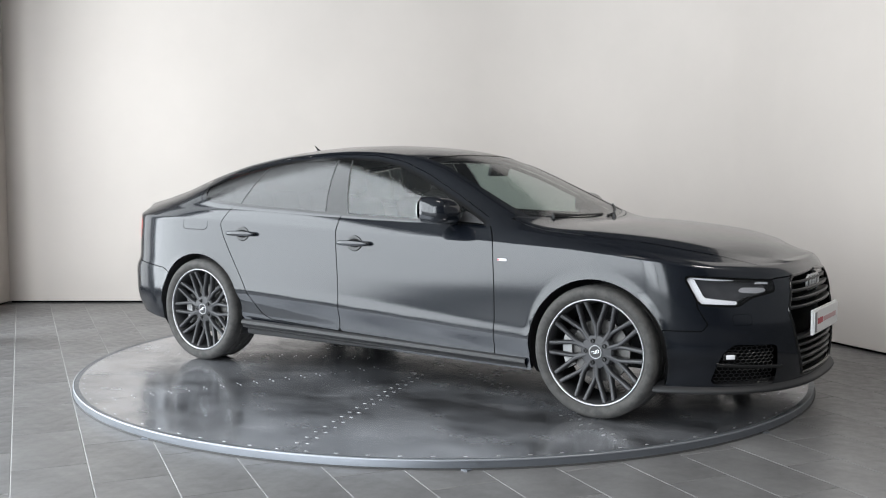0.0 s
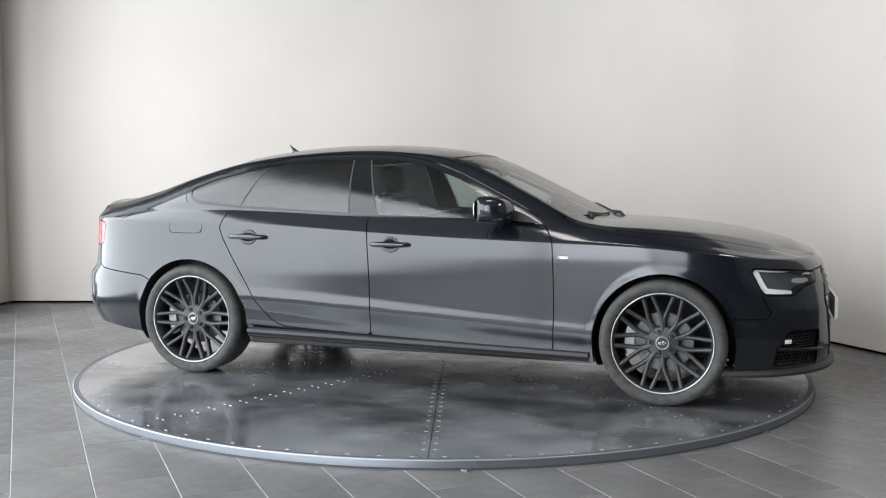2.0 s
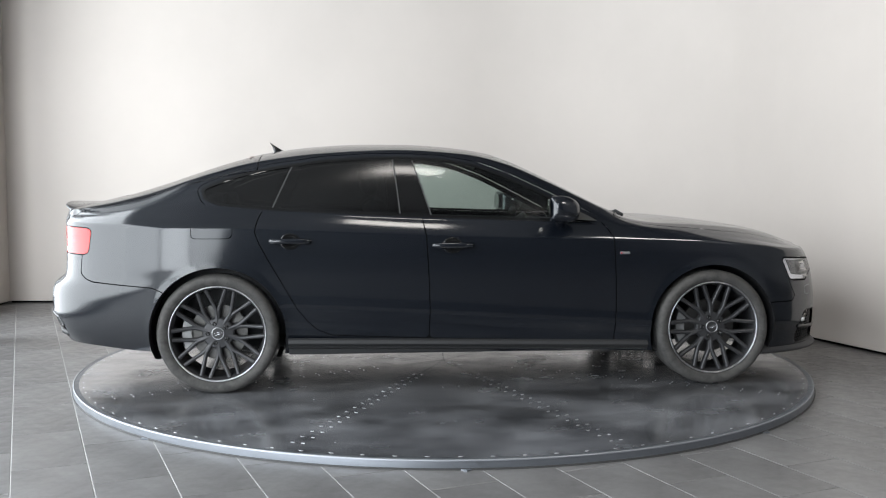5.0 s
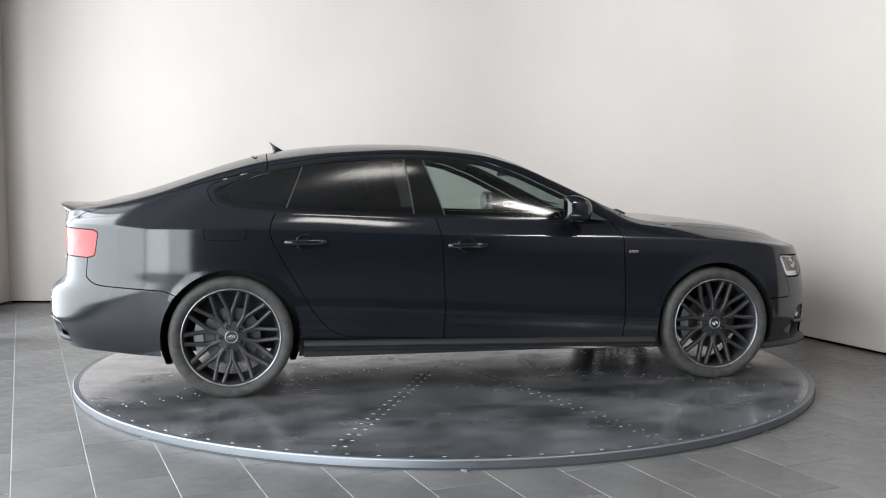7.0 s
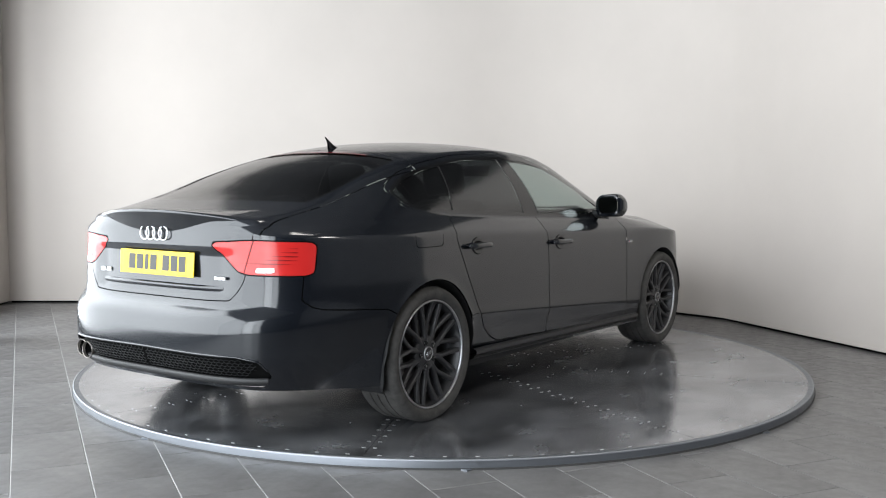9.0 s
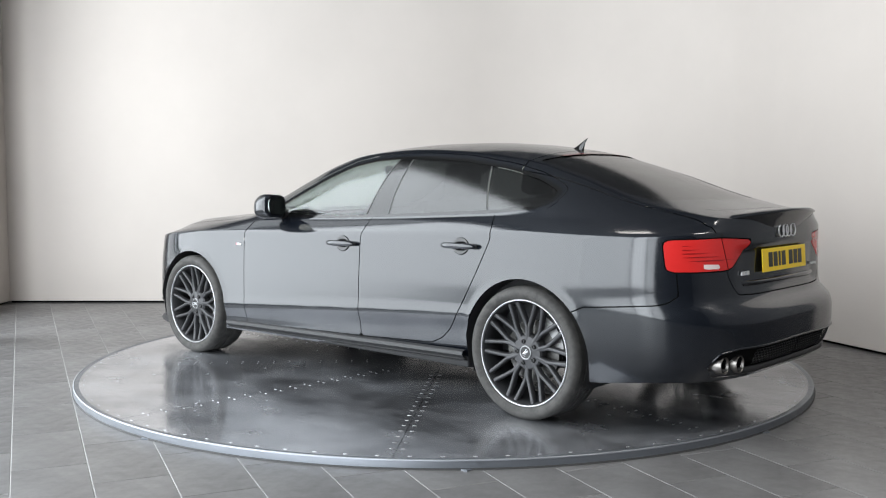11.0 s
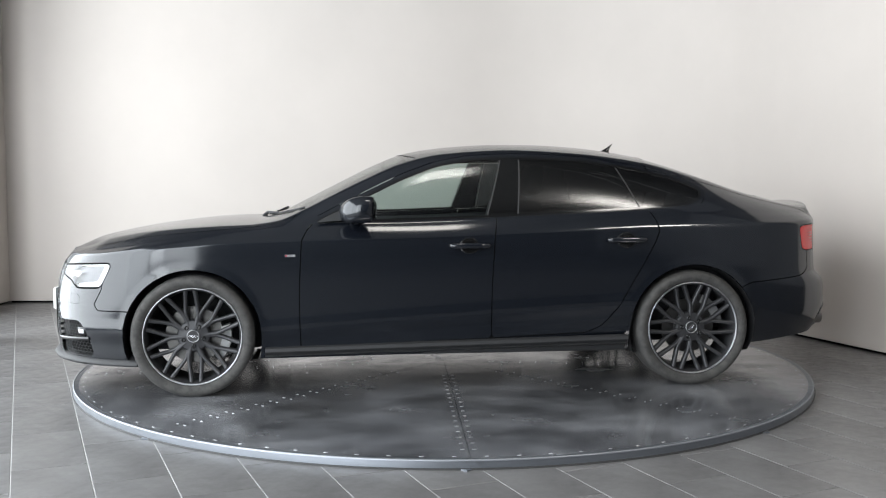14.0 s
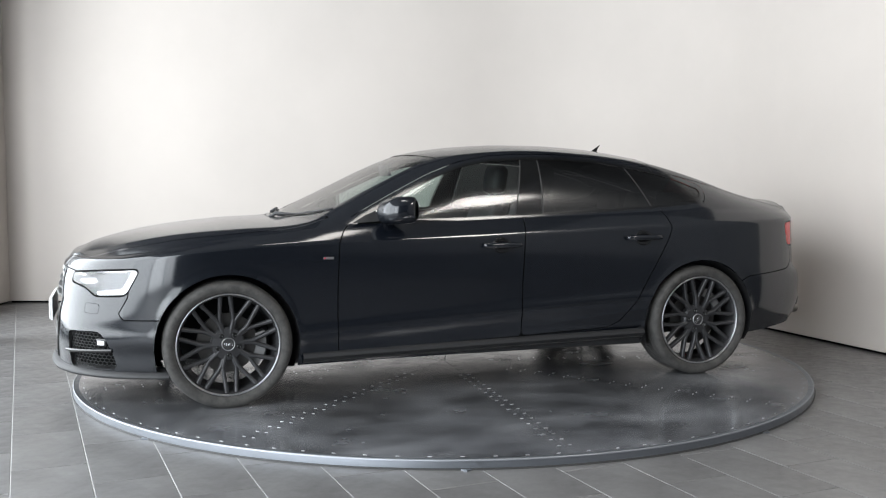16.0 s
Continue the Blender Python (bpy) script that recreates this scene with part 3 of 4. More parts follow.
    side = line_in + line_out + [q for q in line if q not in set(frame_gap)]
    ugaps += frame_gap
    div = lambda t: t[:, 0] + 1.062 - (t[:, 2] - 1.12) * .43
    quarter_glass, bar, pane = U.strip(pane, div, .004)
    bp0 = lambda t: t[:, 0] + .395 + (t[:, 2] - .985) * .108
    bp1 = lambda t: t[:, 0] + .216 + (t[:, 2] - .969) * .318
    rear_glass, bar2, pane = U.strip(pane, bp0, .004)
    pillar, bar3, front_glass = U.strip(pane, bp1, .004)
    # windscreen, rear window, bonnet, lid
    screen_f = lambda t: np.maximum(np.maximum((.235 - .10 * (t[:, 1] / .6) ** 2) - t[:, 0], t[:, 0] - (1.045 - .2 * (t[:, 1] / .7) ** 2)), 121.6 - t[:, row]) * 1.0
    screen, top = U.cut(top, screen_f)
    back_f = lambda t: np.maximum(np.maximum(t[:, 0] - (-1.275 + .05 * (t[:, 1] / .6) ** 2), (-2.05 + .14 * (t[:, 1] / .6) ** 2) - t[:, 0]), (121.5 - t[:, row]) * .03)
    back, bgap, top = U.strip(top, back_f, .006)
    rest = panel + side + top
    hood_y = curve([(.9, .74), (1.1, .775), (1.4, .765), (1.7, .715), (1.9, .63), (2.0, .56), (2.2, .5)])
    cowl_x = lambda t: 1.06 - .2 * (t[:, 1] / .7) ** 2 + .012
    hood, hgap, rest = U.strip(rest, lambda t: np.maximum(cowl_x(t) - t[:, 0], t[:, 1] - hood_y(t[:, 0])), .003)
    ulid, lgap, rest = U.strip(rest, lambda t: np.maximum(t[:, 0] + 1.2, np.abs(t[:, 1]) - (.64 - .1 * np.clip(-1.9 - t[:, 0], 0, 1))), .003)
    ugaps += hgap + lgap
    u_fender, rest = U.cut(rest, lambda t: np.maximum(.83 - t[:, 0], t[:, row] - 107))
    roof_f = lambda t: np.maximum(t[:, 1] - rail_y(t[:, 0]) - .012, np.abs(t[:, 0] + .55) - .78)
    roof, rest = U.cut(rest, roof_f)

    skin_mesh("body_frame", U, rest, PAINT, car, label="black painted pillars and roof rails")
    skin_mesh("roof", U, roof, PAINT, car, label="gloss black roof panel")
    skin_mesh("bonnet", U, hood, PAINT, car, label="long black bonnet")
    lid_ob = skin_mesh("tailgate", L, lid, PAINT, car, label="black tailgate")
    skin_mesh("tailgate_top", U, ulid, PAINT, lid_ob)
    bumper_ob = skin_mesh("front_bumper", L, bumper, PAINT, car, label="black front bumper")
    rear_ob = skin_mesh("rear_bumper", L, rear_bumper, PAINT, car, label="black rear bumper")
    doors = {}
    for s, sd in ((1, "left"), (-1, "right")):
        fe = skin_mesh("front_fender", L, fender, PAINT, car, (s,), "black front fender")
        skin_mesh("fender_top", U, u_fender, PAINT, fe, (s,))
        q = quarter if s > 0 else quarter_r + flap_in
        qo = skin_mesh("quarter_panel", L, q, PAINT, car, (s,), "black rear quarter panel")
        if s < 0:
            skin_mesh("fuel_flap_gap", L, flap_gap, GAP, qo, (s,), "thin gap round the fuel flap", -.002)
        skin_mesh("side_skirt", L, skirt, PAINT, car, (s,), "black side skirt")
        for nm, lo_f, up_f, pn in (("front_door", front_door, u_front, front_glass), ("rear_door", rear_door, u_rear, rear_glass)):
            d = skin_mesh(nm, L, lo_f, PAINT, car, (s,), "black car door")
            doors[nm, s] = d
            skin_mesh("door_shoulder", U, up_f, PAINT, d, (s,))
            w = skin_mesh("window", U, pn, CLEAR if nm == "front_door" else TINTED, d, (s,), "clear side window" if nm == "front_door" else "dark tinted side window", -.001)
            w.visible_shadow = False
        skin_mesh("quarter_window", U, quarter_glass, TINTED, car, (s,), "dark tinted quarter window", -.003)
        skin_mesh("window_trim", U, trim, GLOSS_BLACK, car, (s,), "black window surround", .001)
        for b_ in (bar2, bar3):
            skin_mesh("glass_seal", U, b_, SEAL, car, (s,), "thin grey glass seal", .0005)
        skin_mesh("b_pillar", U, pillar, GLOSS_BLACK, car, (s,), "gloss black door pillar", -.001)
        skin_mesh("window_divider", U, bar, SEAL, car, (s,), "black window divider")
        skin_mesh("panel_gap", L, gaps, GAP, car, (s,), "dark shut lines", -.004)
        skin_mesh("panel_gap", U, ugaps, GAP, car, (s,), "dark shut lines", -.004)
        build_headlamp(L, head, car, s, arc)
        build_tail_lamp(L, tail, car, s, full)
    sc = skin_mesh("windscreen", U, screen, CLEAR, car, label="clear raked windscreen", push=-.003)
    sc.visible_shadow = False
    bk = skin_mesh("rear_window", U, back, SEMI, car, label="tinted sloping rear window", push=-.003)
    bk.visible_shadow = False
    skin_mesh("rear_window_seal", U, bgap, GLOSS_BLACK, bk, label="black rear window seal")
    # black sheets set back in the openings stand for the shade inside
    skin_mesh("bumper_shade", L, bumper + grille + intake, GAP, bumper_ob, label="dark core behind the bumper", push=-.09)
    skin_mesh("bumper_shade", L, rear_bumper + insert, GAP, rear_ob, label="dark core behind the bumper", push=-.07)
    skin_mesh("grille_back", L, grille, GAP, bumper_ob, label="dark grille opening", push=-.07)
    for s in (1, -1):
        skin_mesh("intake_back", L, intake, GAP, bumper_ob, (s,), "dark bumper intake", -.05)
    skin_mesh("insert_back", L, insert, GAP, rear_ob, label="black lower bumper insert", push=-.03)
    return car, bumper_ob, rear_ob, lid_ob, doors, (low, up, arc)


def at_skin(grids, a, z):
    """The point and normal of the lower body's left side at an arc from the nose and a height."""
    low, _, arc = grids
    i = np.interp(-a, -arc, np.arange(len(arc)))
    i0 = min(int(i), len(arc) - 2)
    t = i - i0

    def column(k):
        c = low[k]
        return np.array([np.interp(z, c[:, 2], c[:, 0]), np.interp(z, c[:, 2], c[:, 1]), z])
    p, q = column(i0), column(i0 + 1)
    e = q - p
    up = np.array([np.interp(z + .01, low[i0][:, 2], low[i0][:, 0]), np.interp(z + .01, low[i0][:, 2], low[i0][:, 1]), z + .01]) - p
    n = -np.cross(e, up)
    return Vector(p + e * t), Vector(n / np.linalg.norm(n))


def side_pose(grids, x, z, s):
    """A pose on the body side at x, z: its z looks out, its x runs forward."""
    low, _, arc = grids
    a = float(np.interp(x, low[20:-20, 20, 0], arc[20:-20]))
    p, n = at_skin(grids, a, z)
    p.y, n.y = p.y * s, n.y * s
    ex = Vector((1, 0, 0))
    ex = (ex - n * ex.dot(n)).normalized()
    ey = n.cross(ex)
    return Matrix(((ex.x, ey.x, n.x, p.x), (ex.y, ey.y, n.y, p.y), (ex.z, ey.z, n.z, p.z), (0, 0, 0, 1)))


def build_headlamp(L, faces, car, s, arc):
    lens = skin_mesh("headlamp", L, faces, LENS, car, (s,), "clear headlamp with white light guide")
    lens.visible_shadow = False
    skin_mesh("reflector", L, faces, LAMP_DARK, lens, (s,), "dark lamp housing", -.055)
    inner, _ = L.cut(faces, outline([(.99, .712), (.90, .71), (.80, .612), (.96, .605)], AZ))
    inner2, _ = L.cut(faces, outline([(.72, .676), (.57, .672), (.56, .655), (.63, .645), (.76, .652)], AZ))
    skin_mesh("lamp_bowl", L, inner2, LAMP_SILVER, lens, (s,), "silver lamp bowl", -.03)
    skin_mesh("lamp_chamber", L, inner, LAMP_DARK, lens, (s,), "dark lamp chamber", -.03)
    guide, _ = L.cut(faces, outline([(1.02, .722), (.985, .722), (.93, .625), (.76, .607), (.77, .59), (.955, .598)], AZ))
    guide2, _ = L.cut(faces, outline([(1.0, .722), (.55, .694), (.55, .684), (.98, .710)], AZ))
    for g in (guide, guide2):
        skin_mesh("light_guide", L, g, LAMP_WHITE, lens, (s,), "white angled light guide", -.015)


def build_tail_lamp(L, faces, car, s, full):
    inner, gap, outer = L.strip(faces, lambda t: (full - t[:, 6]) - (.60 + (t[:, 2] - .84) * .40), .0025)
    lamp = skin_mesh("tail_lamp", L, outer, RED_LENS, car, (s,), "red wrap-round tail lamp")
    skin_mesh("lid_lamp", L, inner, RED_LENS, lamp, (s,), "red lamp piece on the tailgate")
    skin_mesh("lamp_gap", L, gap, GAP, lamp, (s,), "dark gap in the lamp", -.004)
    for z in (.897, .881, .865, .849, .833, .817):
        ribs, _ = L.cut(faces, lambda t, z=z: np.maximum(np.abs(t[:, 2] - z) - .0028, np.maximum((full - t[:, 6]) - .85, .45 - (full - t[:, 6]))))
        skin_mesh("light_rib", L, ribs, RED_DEEP, lamp, (s,), "darker red light rib", .0015)
    bar, _ = L.cut(outer, outline([(full - .635, .778), (full - .735, .778), (full - .735, .8), (full - .635, .8)], AZ))
    skin_mesh("reversing_lens", L, bar, PALE_LENS, lamp, (s,), "pale reversing lens", .002)


# ---- wheels ----
def build_wheel(car):
    """A wheel whose outer face looks along +z of its own space."""
    wheel = new("wheel")
    wheel.parent = car
    tagged(wheel, "satin black cross-spoke alloy wheel with polished lip")
    bm = bmesh.new()
    lathe(bm, [(.262, .098), (.268, .108), (.285, .121), (.305, .123), (.318, .115), (.327, .1), (.3305, .085), (.3305, .05), (.327, .049), (.327, .042), (.3305, .041), (.3305, .006), (.3265, .005),
               (.3265, -.005), (.3305, -.006), (.3305, -.041), (.327, -.042), (.327, -.049), (.3305, -.05), (.3305, -.085), (.318, -.115), (.29, -.122), (.262, -.1)], 96)
    sharp(part("tyre", bm, RUBBER, wheel, "black low-profile tyre"), 40)
    bm = bmesh.new()
    for k in range(72):
        a = k * math.tau / 72
        box(bm, .3285, .3307, -.011, .0, .052, .090, pose(0, 0, 0, 0, 0, math.degrees(a)) @ pose(0, 0, 0, 0, 0, 0))
    part("tread_block", bm, RUBBER, wheel, "", False)["kind"] = "stuff"
    bm = bmesh.new()
    lathe(bm, [(.2665, .104), (.2645, .110), (.261, .111), (.2575, .1085), (.2565, .1)], 96)
    part("rim_lip", bm, POLISHED, wheel, "bright polished rim lip")
    bm = bmesh.new()
    lathe(bm, [(.2565, .1), (.249, .088), (.243, .05), (.235, -.09), (.25, -.1)], 96)
    part("rim_barrel", bm, SATIN_BLACK, wheel, "satin black rim barrel")
    for k in range(10):
        for d in (-1, 1):
            bm = bmesh.new()
            P = []
            ends = [Vector((.05 * math.cos(radians(g)), .05 * math.sin(radians(g)))) for g in (36 * k + 2 * d,)]
            for rr, g in ((.128, 36 * k + 2.2 * d), (.2505, 36 * k + 12.4 * d)):
                ends.append(Vector((rr * math.cos(radians(g)), rr * math.sin(radians(g)))))
            for i in range(9):
                t = i / 8
                q = ends[0].lerp(ends[1], t / .4) if t < .4 else ends[1].lerp(ends[2], (t - .4) / .6)
                r = q.length
                a = math.atan2(q.y, q.x)
                c, s_ = math.cos(a), math.sin(a)
                w = .0128 - .0024 * math.sin(t * 2.9)
                top = .0775 + .018 * t - .008 * math.sin(math.pi * t) + .0012 * d
                P.append([(r * c + y * -s_, r * s_ + y * c, z) for y, z in ((-w, top - .03), (-w, top - .006), (-w * .45, top), (w * .45, top), (w, top - .006), (w, top - .03))])
            V = [[bm.verts.new(p) for p in row] for row in P]
            for a_, b_ in zip(V, V[1:]):
                for i in range(6):
                    bm.faces.new((a_[i], a_[(i + 1) % 6], b_[(i + 1) % 6], b_[i]))
            bmesh.ops.recalc_face_normals(bm, faces=bm.faces)
            sharp(part("spoke", bm, SATIN_BLACK, wheel), 50)
    bm = bmesh.new()
    lathe(bm, [(.088, .03), (.088, .066), (.08, .0755), (.036, .081), (.034, .07), (.0001, .07)], 48)
    sharp(part("hub", bm, SATIN_BLACK, wheel, "satin black hub"), 25)
    bm = bmesh.new()
    lathe(bm, [(.0345, .07), (.0345, .086), (.031, .088), (.0298, .085)], 40)
    part("cap_ring", bm, POLISHED, wheel, "polished cap ring")
    bm = bmesh.new()
    lathe(bm, [(.0298, .085), (.0001, .0855)], 40)
    part("hub_cap", bm, MATT_BLACK, wheel, "dark hub cap with a plain ring mark")
    bm = bmesh.new()
    for i in range(4):
        c = (i - 1.5) * .0095
        tube(bm, [(c + .0068 * math.cos(a), .0068 * math.sin(a), .0865) for a in np.linspace(0, math.tau, 20)[:-1]], .0011, 5, True)
    part("cap_mark", bm, CHROME, wheel, "small bright ring mark")
    for k in range(5):
        a = radians(72 * k + 18)
        bm = bmesh.new()
        lathe(bm, [(.0125, .05), (.0125, .083), (.0095, .087), (.007, .087), (.0065, .078), (.0001, .078)], 12, pose(.056 * math.cos(a), .056 * math.sin(a), 0))
        part("wheel_bolt", bm, GLOSS_BLACK, wheel, "black wheel bolt")
    bm = bmesh.new()
    lathe(bm, [(.07, .02), (.155, .02), (.155, -.008), (.07, -.008)], 64)
    sharp(part("brake_disc", bm, DISC, wheel, "grey iron brake disc"), 25)
    bm = bmesh.new()
    prism(bm, [(.15 * math.cos(a), .15 * math.sin(a)) for a in np.linspace(-.5, .5, 8)] + [(.2 * math.cos(a), .2 * math.sin(a)) for a in np.linspace(.5, -.5, 8)], -.03, .04, pose(0, 0, 0, 0, 0, 165))
    part("brake_caliper", bm, CALIPER, wheel, "grey brake caliper", False)
    return wheel


def place_wheels(car):
    first = build_wheel(car)
    spots = [(1.405, .795, 0), (1.405, -.795, 1), (-1.405, .785, 0), (-1.405, -.785, 1)]
    for i, (x, y, right) in enumerate(spots):
        m = pose(x, y, HUB_Z, 90 if right else -90, 0, 0) @ pose(0, 0, 0, 0, 0, (3, 18, 53, 20)[i])
        if i == 0:
            first.matrix_local = m
        else:
            copy_thing(first, m)


car, bumper, rear_bumper, tailgate, doors, grids = build_car()
place_wheels(car)


# ---- the car's smaller parts ----
def both(make):
    for s in (1, -1):
        make(s)


def build_underside():
    for x, y in ((1.405, 1), (1.405, -1), (-1.405, 1), (-1.405, -1)):
        P = []
        for i in range(25):
            a = radians(-32 + 244 * i / 24)
            r = .37
            px, pz = x + r * math.cos(a), .325 + r * math.sin(a)
            pz = max(pz, .19)
            ys = float(half_width(px)) - float(side_in(pz)) - .004
            P.append([(px, y * yy, pz) for yy in (ys, ys - .03, .62, .5)])
        grid_mesh("wheel_arch_liner", P, MATT_BLACK, car, "black wheel arch liner")
        bm = bmesh.new()
        prism(bm, [(x + .372 * math.cos(a), max(.2, .325 + .372 * math.sin(a))) for a in np.linspace(0, math.tau, 32)[:-1]], .5, .52,
              Matrix(((1, 0, 0, 0), (0, 0, y, 0), (0, 1, 0, 0), (0, 0, 0, 1))))
        part("arch_back", bm, CABIN, car, "dark back of the wheel arch", False)
    bm = bmesh.new()
    box(bm, -1.95, 2.05, -.5, .5, .2, .27, bevel=.01)
    box(bm, -1.02, 1.02, -.85, .85, .2, .26, bevel=.01)
    box(bm, -2.15, -1.8, -.7, .7, .28, .34)
    box(bm, 1.75, 1.95, -.6, .6, .19, .25)
    part("underbody", bm, CABIN, car, "dark flat underbody", False)
    for x, y, w, d in ((-1.15, .3, .12, .4), (-.9, -.25, .5, .16), (.7, 0, .5, .3), (1.0, .45, .14, .1), (1.0, -.45, .14, .1)):
        bm = bmesh.new()
        box(bm, x - w / 2, x + w / 2, y - d / 2, y + d / 2, .135, .2, bevel=.02)
        part("underbody_tank", bm, MATT_BLACK, car, "dark box under the floor")

    def skirt(s):
        P = []
        for i in range(40):
            x = -1.02 + 2.04 * i / 39
            z = .277 - .018 * x
            y = float(half_width(x)) - .018
            P.append([(x, s * yy, zz) for yy, zz in ((y - .01, z + .004), (y + .012, z - .004), (y + .016, z - .022), (y + .004, z - .034), (y - .004, z - .04), (y + .002, z - .046), (y - .03, z - .058), (y - .1, z - .06))])
        sharp(grid_mesh("sill_strip", P, MATT_BLACK, car, "satin black sill blade"), 40)
    both(skirt)


def build_front():
    # splitter
    P = []
    for i in range(81):
        u = -1 + 2 * i / 80
        a = abs(u) * 1.17
        p, n = at_skin(grids, a, float(bottom_z(2.3 - .3 * abs(u) ** 3)) + .02)
        n.z = 0
        n.normalize()
        z = .17 - .004 * abs(u) ** 2.2
        reach = .024 * (1 - .55 * abs(u) ** 3)
        row = []
        for d, h in ((-.06, .05), (.004, .032), (reach, .018), (reach + .006, .010), (reach, 0), (-.1, .0)):
            q = p + n * d
            row.append((q.x, q.y * (1 if u > 0 else -1), z + h))
        P.append(row)
    grid_mesh("splitter", P, MATT_BLACK, bumper, "satin black front splitter")
    # grille frame and slats
    edge = [(.0, .722), (.33, .708), (.375, .69), (.445, .55), (.37, .36), (.30, .225), (0, .225)]
    pts = []
    for (a0, z0), (a1, z1) in zip(edge, edge[1:]):
        for k in range(8):
            pts.append((a0 + (a1 - a0) * k / 8, z0 + (z1 - z0) * k / 8))
    loop = []
    for sgn, seq in ((1, pts), (-1, pts[::-1])):
        for a, z in seq:
            p, n = at_skin(grids, a, z)
            q = p - n * .003
            loop.append((q.x, q.y * sgn, q.z))
    bm = bmesh.new()
    tube(bm, loop, .009, 8, True)
    part("grille_frame", bm, GLOSS_BLACK, bumper, "gloss black grille surround")
    for z in (.675, .635, .595, .555, .40, .365, .33, .295, .26):
        half = np.interp(z, [.225, .36, .55, .69, .722], [.30, .37, .445, .375, .3]) - .01
        P = []
        for i in range(25):
            a = -half + 2 * half * i / 24
            p, n = at_skin(grids, abs(a), z)
            P.append([(q.x, q.y * (1 if a > 0 else -1), q.z + h) for q, h in ((p - n * .06, .008), (p - n * .012, .011), (p - n * .006, .004), (p - n * .012, -.006), (p - n * .06, -.004))])
        grid_mesh("grille_slat", P, MESH_BLACK, bumper, "black grille slat")
    # plate with unreadable bars
    m = pose(NOSE + .012, 0, .472, 90, 0, 90)
    bm = bmesh.new()
    box(bm, -.26, .26, -.056, .056, 0, .006, m, .002)
    box(bm, -.265, .265, -.062, .062, -.012, -.001, m)
    plate = part("front_plate", bm, PLATE_WHITE, car, "white front plate with red print", False)
    bm = bmesh.new()
    box(bm, -.195, -.085, -.014, .016, .0062, .0072, m)
    part("print_bar", bm, RED_INK, plate, "red print bar", False)
    bm = bmesh.new()
    box(bm, -.07, .205, -.012, .012, .0062, .0072, m)
    part("print_bar", bm, PINK_INK, plate, "pale red print bar", False)
    bm = bmesh.new()
    box(bm, -.255, -.213, -.05, .05, .0062, .0072, m)
    part("plate_band", bm, CALIPER, plate, "dark grey band at the plate's end", False)
    # ring badge on the grille
    rings(bumper, pose(NOSE - .065, 0, .655, 90, 0, 90), .036, .055, .006)

    def fog(s):
        hexes("intake_mesh", smooth_outline([(.53, .30), (.54, .395), (.79, .405), (.845, .36), (.90, .21), (.54, .2)]), .03, .022, bumper, s, .018)
        P = []
        for i in range(13):
            u = i / 12
            row = []
            for z0, z1, d in ((.292, .318, .0), (.292, .318, .012), (.276, .300, .012), (.276, .300, 0)):
                p, n = at_skin(grids, .5 + .37 * u, z0 + (z1 - z0) * u)
                q = p + n * (d - .004)
                row.append((q.x, q.y * s, q.z))
            P.append(row)
        grid_mesh("intake_blade", P, GLOSS_BLACK, bumper, "gloss black intake blade")
        p, n = at_skin(grids, .80, .345)
        p.y *= s
        n.y *= s
        m = Matrix.Translation(p - n * .012) @ n.to_track_quat("Z", "Y").to_matrix().to_4x4()
        bm = bmesh.new()
        box(bm, -.034, .034, -.022, .022, -.03, .004, m, .006)
        lamp = part("fog_lamp", bm, GLOSS_BLACK, bumper, "small fog lamp in the bumper")
        bm = bmesh.new()
        box(bm, -.022, .022, -.012, .010, .002, .008, m, .003)
        part("fog_lens", bm, LAMP_WHITE, lamp, "bright fog lamp lens")
    both(fog)


def rings(parent, m, r, step, thick):
    """Four plain linked rings in a row; m's x runs along them."""
    for i in range(4):
        bm = bmesh.new()
        c = (i - 1.5) * step
        tube(bm, [m @ Vector((c + r * math.cos(a), r * math.sin(a), .006 + .002 * (i % 2))) for a in np.linspace(0, math.tau, 37)[:-1]], thick, 8, True)
        part("badge_ring", bm, SILVER, parent, "chrome badge ring")


def hexes(name, poly, w, h, parent, s, sink, thick=.0022):
    """A honeycomb of thin bars on the skin, inside an outline of arc and height."""
    f = outline(poly, [0, 1])
    a0, a1 = min(p[0] for p in poly), max(p[0] for p in poly)
    z0, z1 = min(p[1] for p in poly), max(p[1] for p in poly)
    bm = bmesh.new()
    rows = int((z1 - z0) / (h * .75)) + 2
    cols = int((a1 - a0) / w) + 2
    for r in range(rows):
        for c in range(cols):
            ca, cz = a0 + (c + .5 * (r % 2)) * w, z0 + r * h * .75
            corner = [(ca + w / 2 * sx, cz + h * sz) for sx, sz in ((0, .5), (1, .25), (1, -.25), (0, -.5), (-1, -.25))]
            for p, q in ((corner[0], corner[1]), (corner[1], corner[2]), (corner[2], corner[3])):
                if f(np.array([p, q])).max() > -.002:
                    continue
                ends = []
                for a, z in (p, q):
                    x, n = at_skin(grids, a, z)
                    x = x - n * sink
                    ends.append((x.x, x.y * s, x.z))
                tube(bm, ends, thick, 4)
    return part(name, bm, MESH_BLACK, parent, "black honeycomb mesh", False)


